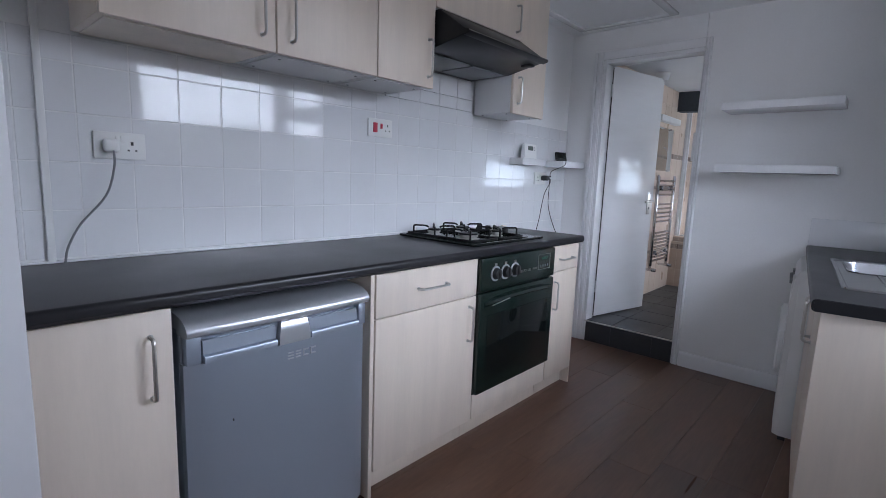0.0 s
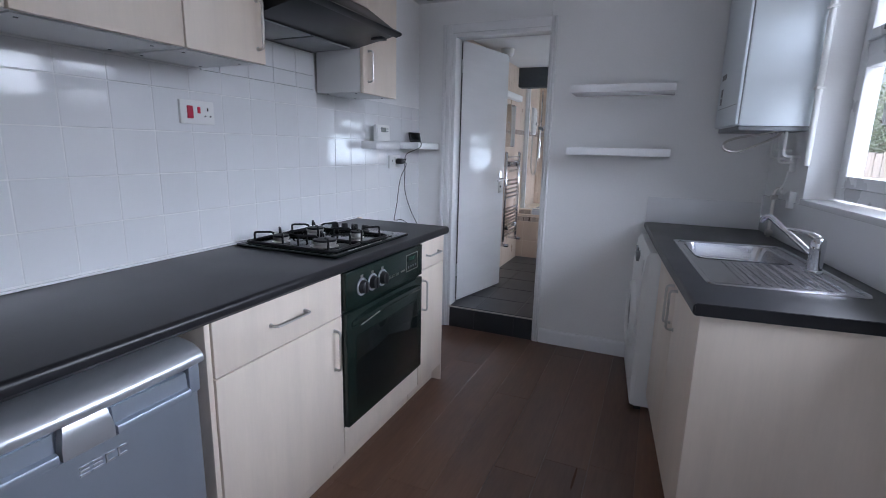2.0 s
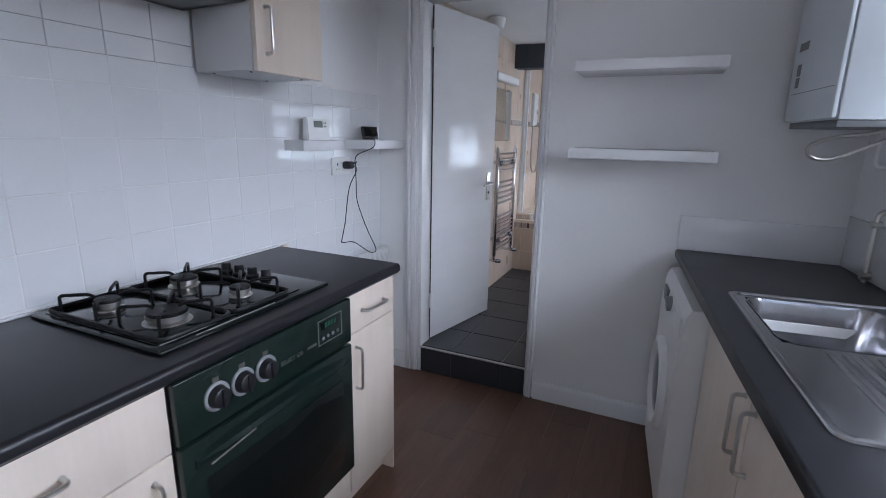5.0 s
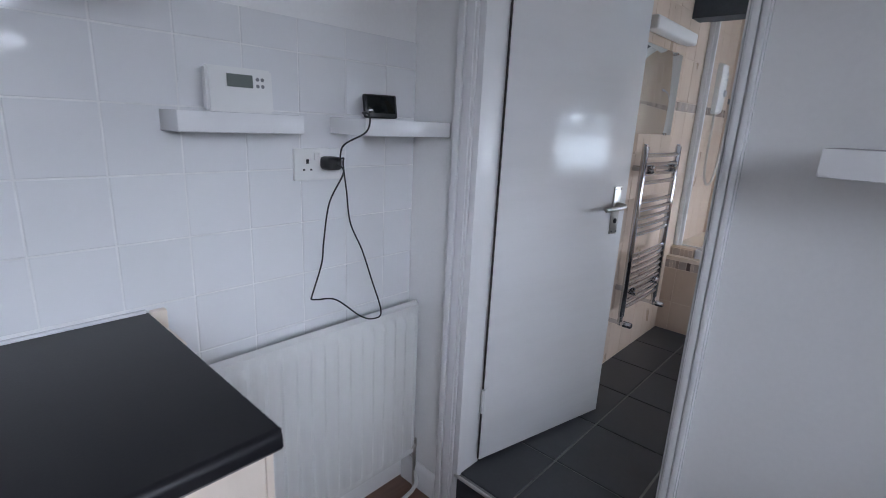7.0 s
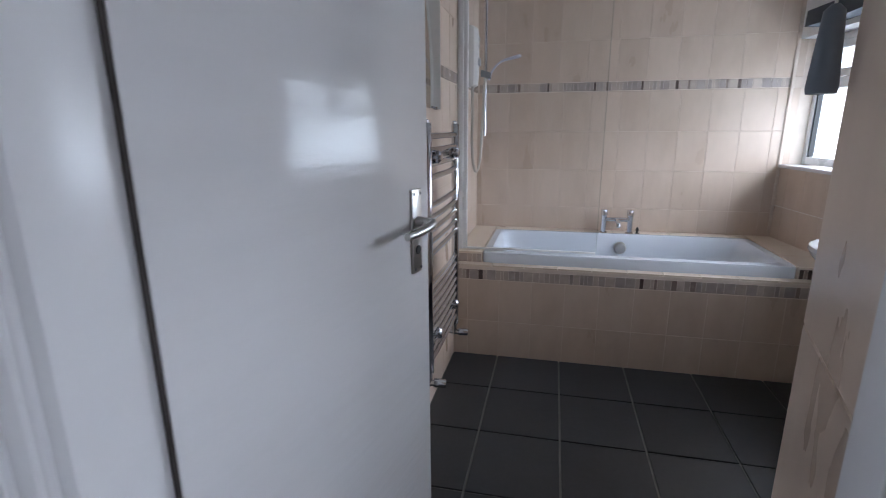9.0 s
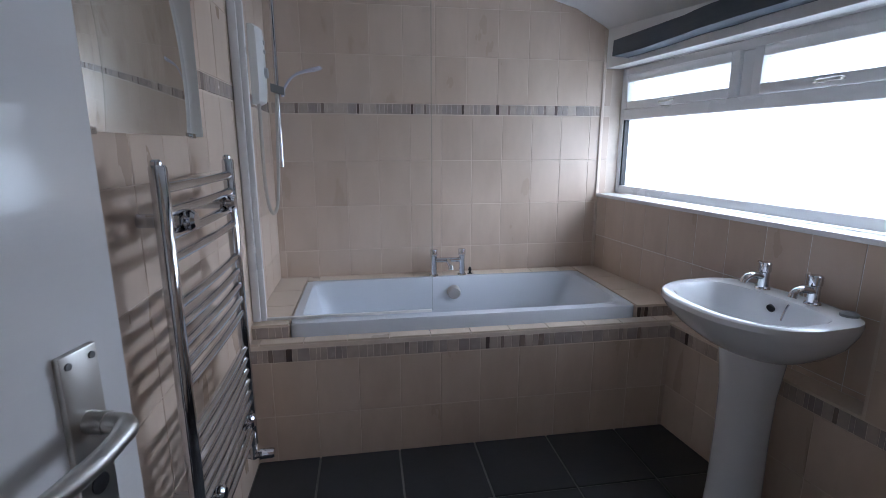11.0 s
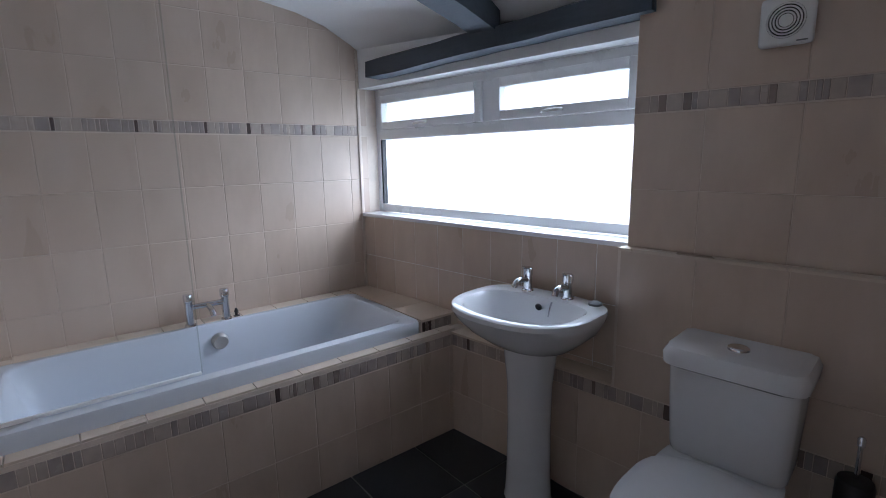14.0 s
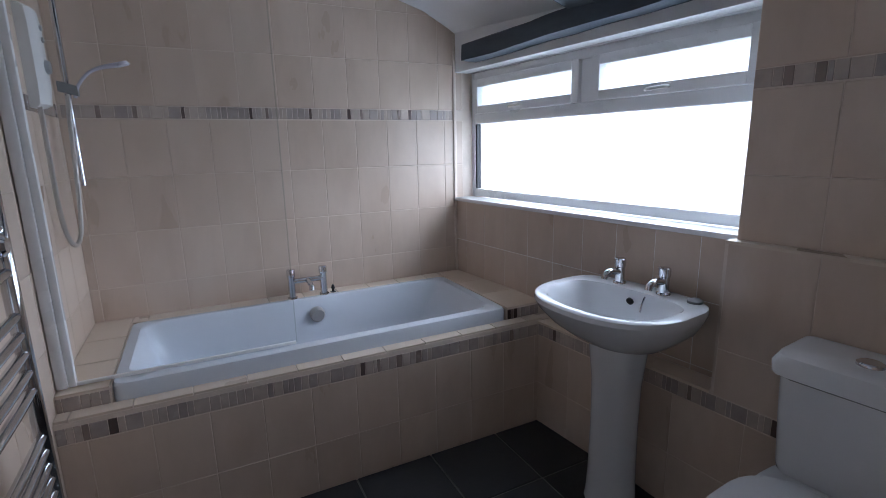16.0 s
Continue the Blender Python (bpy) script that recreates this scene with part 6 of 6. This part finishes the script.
# bathroom floor tiles: joints through x = 0.478, y = 4.908
grid(floor_bath, Matrix.Translation((0, 0, ZB - 0.008)), X_BL, 1.96, Y_DOOR + 0.012, BY0 + 0.006, 0.302, 0.328, M_FTILE, 0.008, ou=0.478, ov=4.908, gap=0.007, sink=False)

# bathroom back wall: two bands and the mosaic border
MB0, MB1 = 1.482, 1.532
bp_ = Matrix.Translation((0, Y_BACK + 0.0015, 0)) @ XZ
grid(wall_bb, bp_, X_BL, 1.95, 0.682, MB0, 0.156, 0.220, M_BTILE, 0.008, wob=0.01, ou=1.374, ov=1.04, gap=0.002)
grid(wall_bb, bp_, X_BL, 1.95, MB1, 2.12, 0.156, 0.220, M_BTILE, 0.008, wob=0.01, ou=1.374 - 0.03, ov=MB1, gap=0.002)
mosaic(wall_bb, bp_, X_BL + 0.01, 1.91, MB0, MB1 - MB0, 11)
# left wall
lp = Matrix.Translation((X_BL - 0.0015, 0, 0)) @ YZ
grid(wall_bl, lp, Y_DOOR + T_DOOR + 0.01, Y_BACK, ZB, MB0, 0.156, 0.220, M_BTILE, 0.008, ou=5.62, ov=1.04, gap=0.002)
grid(wall_bl, lp, Y_DOOR + T_DOOR + 0.01, Y_BACK, MB1, 2.13, 0.156, 0.220, M_BTILE, 0.008, ou=5.62, ov=MB1, gap=0.002)
mosaic(wall_bl, lp, 3.72, Y_BACK, MB0, MB1 - MB0, 12)
# bath panel, front ledge and deck
fp = Matrix.Translation((0, BY0 + 0.0015, 0)) @ XZ
grid(surround, fp, X_BL, 1.92, ZB, 0.560, 0.156, 0.215, M_BTILE, 0.008, ou=0.478, ov=0.345, gap=0.0025)
mosaic(surround, fp, X_BL + 0.002, 1.92, 0.560, 0.052, 13)
grid(surround, Matrix.Translation((0, 0, 0.620)), X_BL, 1.92, BY0 + 0.002, BYR + 0.002, 0.156, 0.2, M_LEDGE, 0.014, ou=0.44, ov=BY0, gap=0.003, sink=False)
mosaic(deck, Matrix.Translation((0, BYR, 0)) @ XZ, X_BL + 0.002, BX0 - 0.004, 0.632, 0.046, 14, 0.006)
mosaic(deck, Matrix.Translation((0, BYR, 0)) @ XZ, BX1 + 0.004, 1.94, 0.632, 0.046, 15, 0.006)
dm_ = Matrix.Translation((0, 0, 0.678))
grid(deck, dm_, X_BL, BX0 - 0.002, BYR - 0.004, Y_BACK, 0.156, 0.22, M_LEDGE, 0.008, ou=X_BL, ov=BYR, gap=0.003, sink=False)
grid(deck, dm_, BX1 + 0.002, 1.96, BYR - 0.004, Y_BACK, 0.2, 0.22, M_LEDGE, 0.008, ou=BX1, ov=BYR, gap=0.003, sink=False)
grid(deck, dm_, BX0, BX1, 6.198, Y_BACK, 0.156, 0.2, M_LEDGE, 0.008, ou=0.44, ov=6.198, gap=0.003, sink=False)
# outer wall inside the bathroom (faces -x in the wall's frame; u runs along -y)
wo = bpy.data.objects["wall_outer"]
op = OUT @ NEGX
grid(wo, op @ Matrix.Translation((0, 0, 0)), -2.76, -BW[0] - 0.01, 0.622, BW[2] - 0.006, 0.156, 0.220, M_BTILE, 0.008, ou=-2.76, ov=0.862, gap=0.002)
bp2 = OUT @ Matrix.Translation((-0.082, 0, 0)) @ NEGX
grid(box_w, bp2, -2.02, -0.42, ZB, 0.560, 0.22, 0.215, M_BTILE, 0.008, ou=-2.02, ov=0.345, gap=0.002)
mosaic(box_w, bp2, -2.02, -0.42, 0.560, 0.052, 16)
grid(box_w, bp2, -BW[0] - 0.004, -0.42, 0.614, 1.078, 0.22, 0.32, M_BTILE, 0.008, ou=-BW[0], ov=0.76, gap=0.002)
bp3 = OUT @ Matrix.Translation((-0.052, 0, 0)) @ NEGX
grid(box_w, bp3, -BW[0] + 0.008, -0.42, 1.080, MB0, 0.22, 0.22, M_BTILE, 0.008, ou=-1.03, ov=1.26, gap=0.002)
grid(box_w, bp3, -BW[0] + 0.008, -0.42, MB1, 2.1, 0.22, 0.32, M_BTILE, 0.008, ou=-1.03, ov=MB1, gap=0.002)
mosaic(box_w, bp3, -BW[0] + 0.008, -0.42, MB0, MB1 - MB0, 17)
# ledge on top of the boxing
grid(box_w, OUT @ Matrix.Translation((0, 0, 0.615)), -0.09, 0.0, BW[0] + 0.01, 2.02, 0.1, 0.22, M_LEDGE, 0.008, ou=-0.09, ov=BW[0], gap=0.002, sink=False)
grid(box_w, OUT @ Matrix.Translation((0, 0, 1.072)), -0.092, -0.052, 0.40, BW[0] + 0.006, 0.1, 0.4, M_LEDGE, 0.009, ou=-0.092, ov=0.40, gap=0.002, sink=False)
# window reveal at the far end
rv = OUT @ Matrix.Translation((0, BW[1] + 0.002, 0)) @ XZ
grid(wo, rv, 0.0, 0.10, BW[2] + 0.012, MB0, 0.2, 0.22, M_BTILE, 0.006, ou=0, ov=1.04, gap=0.002)
grid(wo, rv, 0.0, 0.10, MB1, BW[3], 0.2, 0.22, M_BTILE, 0.006, ou=0, ov=MB1, gap=0.002)
mosaic(wo, rv, 0.002, 0.10, MB0, MB1 - MB0, 18, 0.0065)
# step
grid(step, Matrix.Translation((0, Y_DOOR - 0.004, 0)) @ XZ, DX0 + 0.012, DX1 - 0.004, 0.004, ZB - 0.008, 0.302, 0.2, M_FTILE, 0.004, ou=0.478, ov=0.0, gap=0.003, sink=False)


def wall_plane(p0, p1):
    """Upright plane from p0 to p1, facing to the right of that way."""
    d = Vector((p1[0] - p0[0], p1[1] - p0[1], 0))
    n = d.length
    d /= n
    return Matrix(((d.x, 0, d.y, p0[0]), (d.y, 0, -d.x, p0[1]), (0, 1, 0, 0), (0, 0, 0, 1))), n


# short wall beside the doorway
for p0, p1 in (((RX0, RY0), (DX1 + 0.004, Y_DOOR + 0.036)), ((RX1, RY1), (RX0, RY0))):
    wp, n = wall_plane(p0, p1)
    grid(wall_br, wp, 0.0, n, ZB, MB0, 0.22, 0.32, M_BTILE, 0.008, ou=0.0, ov=0.76, gap=0.002)
    grid(wall_br, wp, 0.0, n, MB1, 2.12, 0.22, 0.32, M_BTILE, 0.008, ou=0.0, ov=MB1, gap=0.002)
    mosaic(wall_br, wp, 0.002, n, MB0, MB1 - MB0, 20)
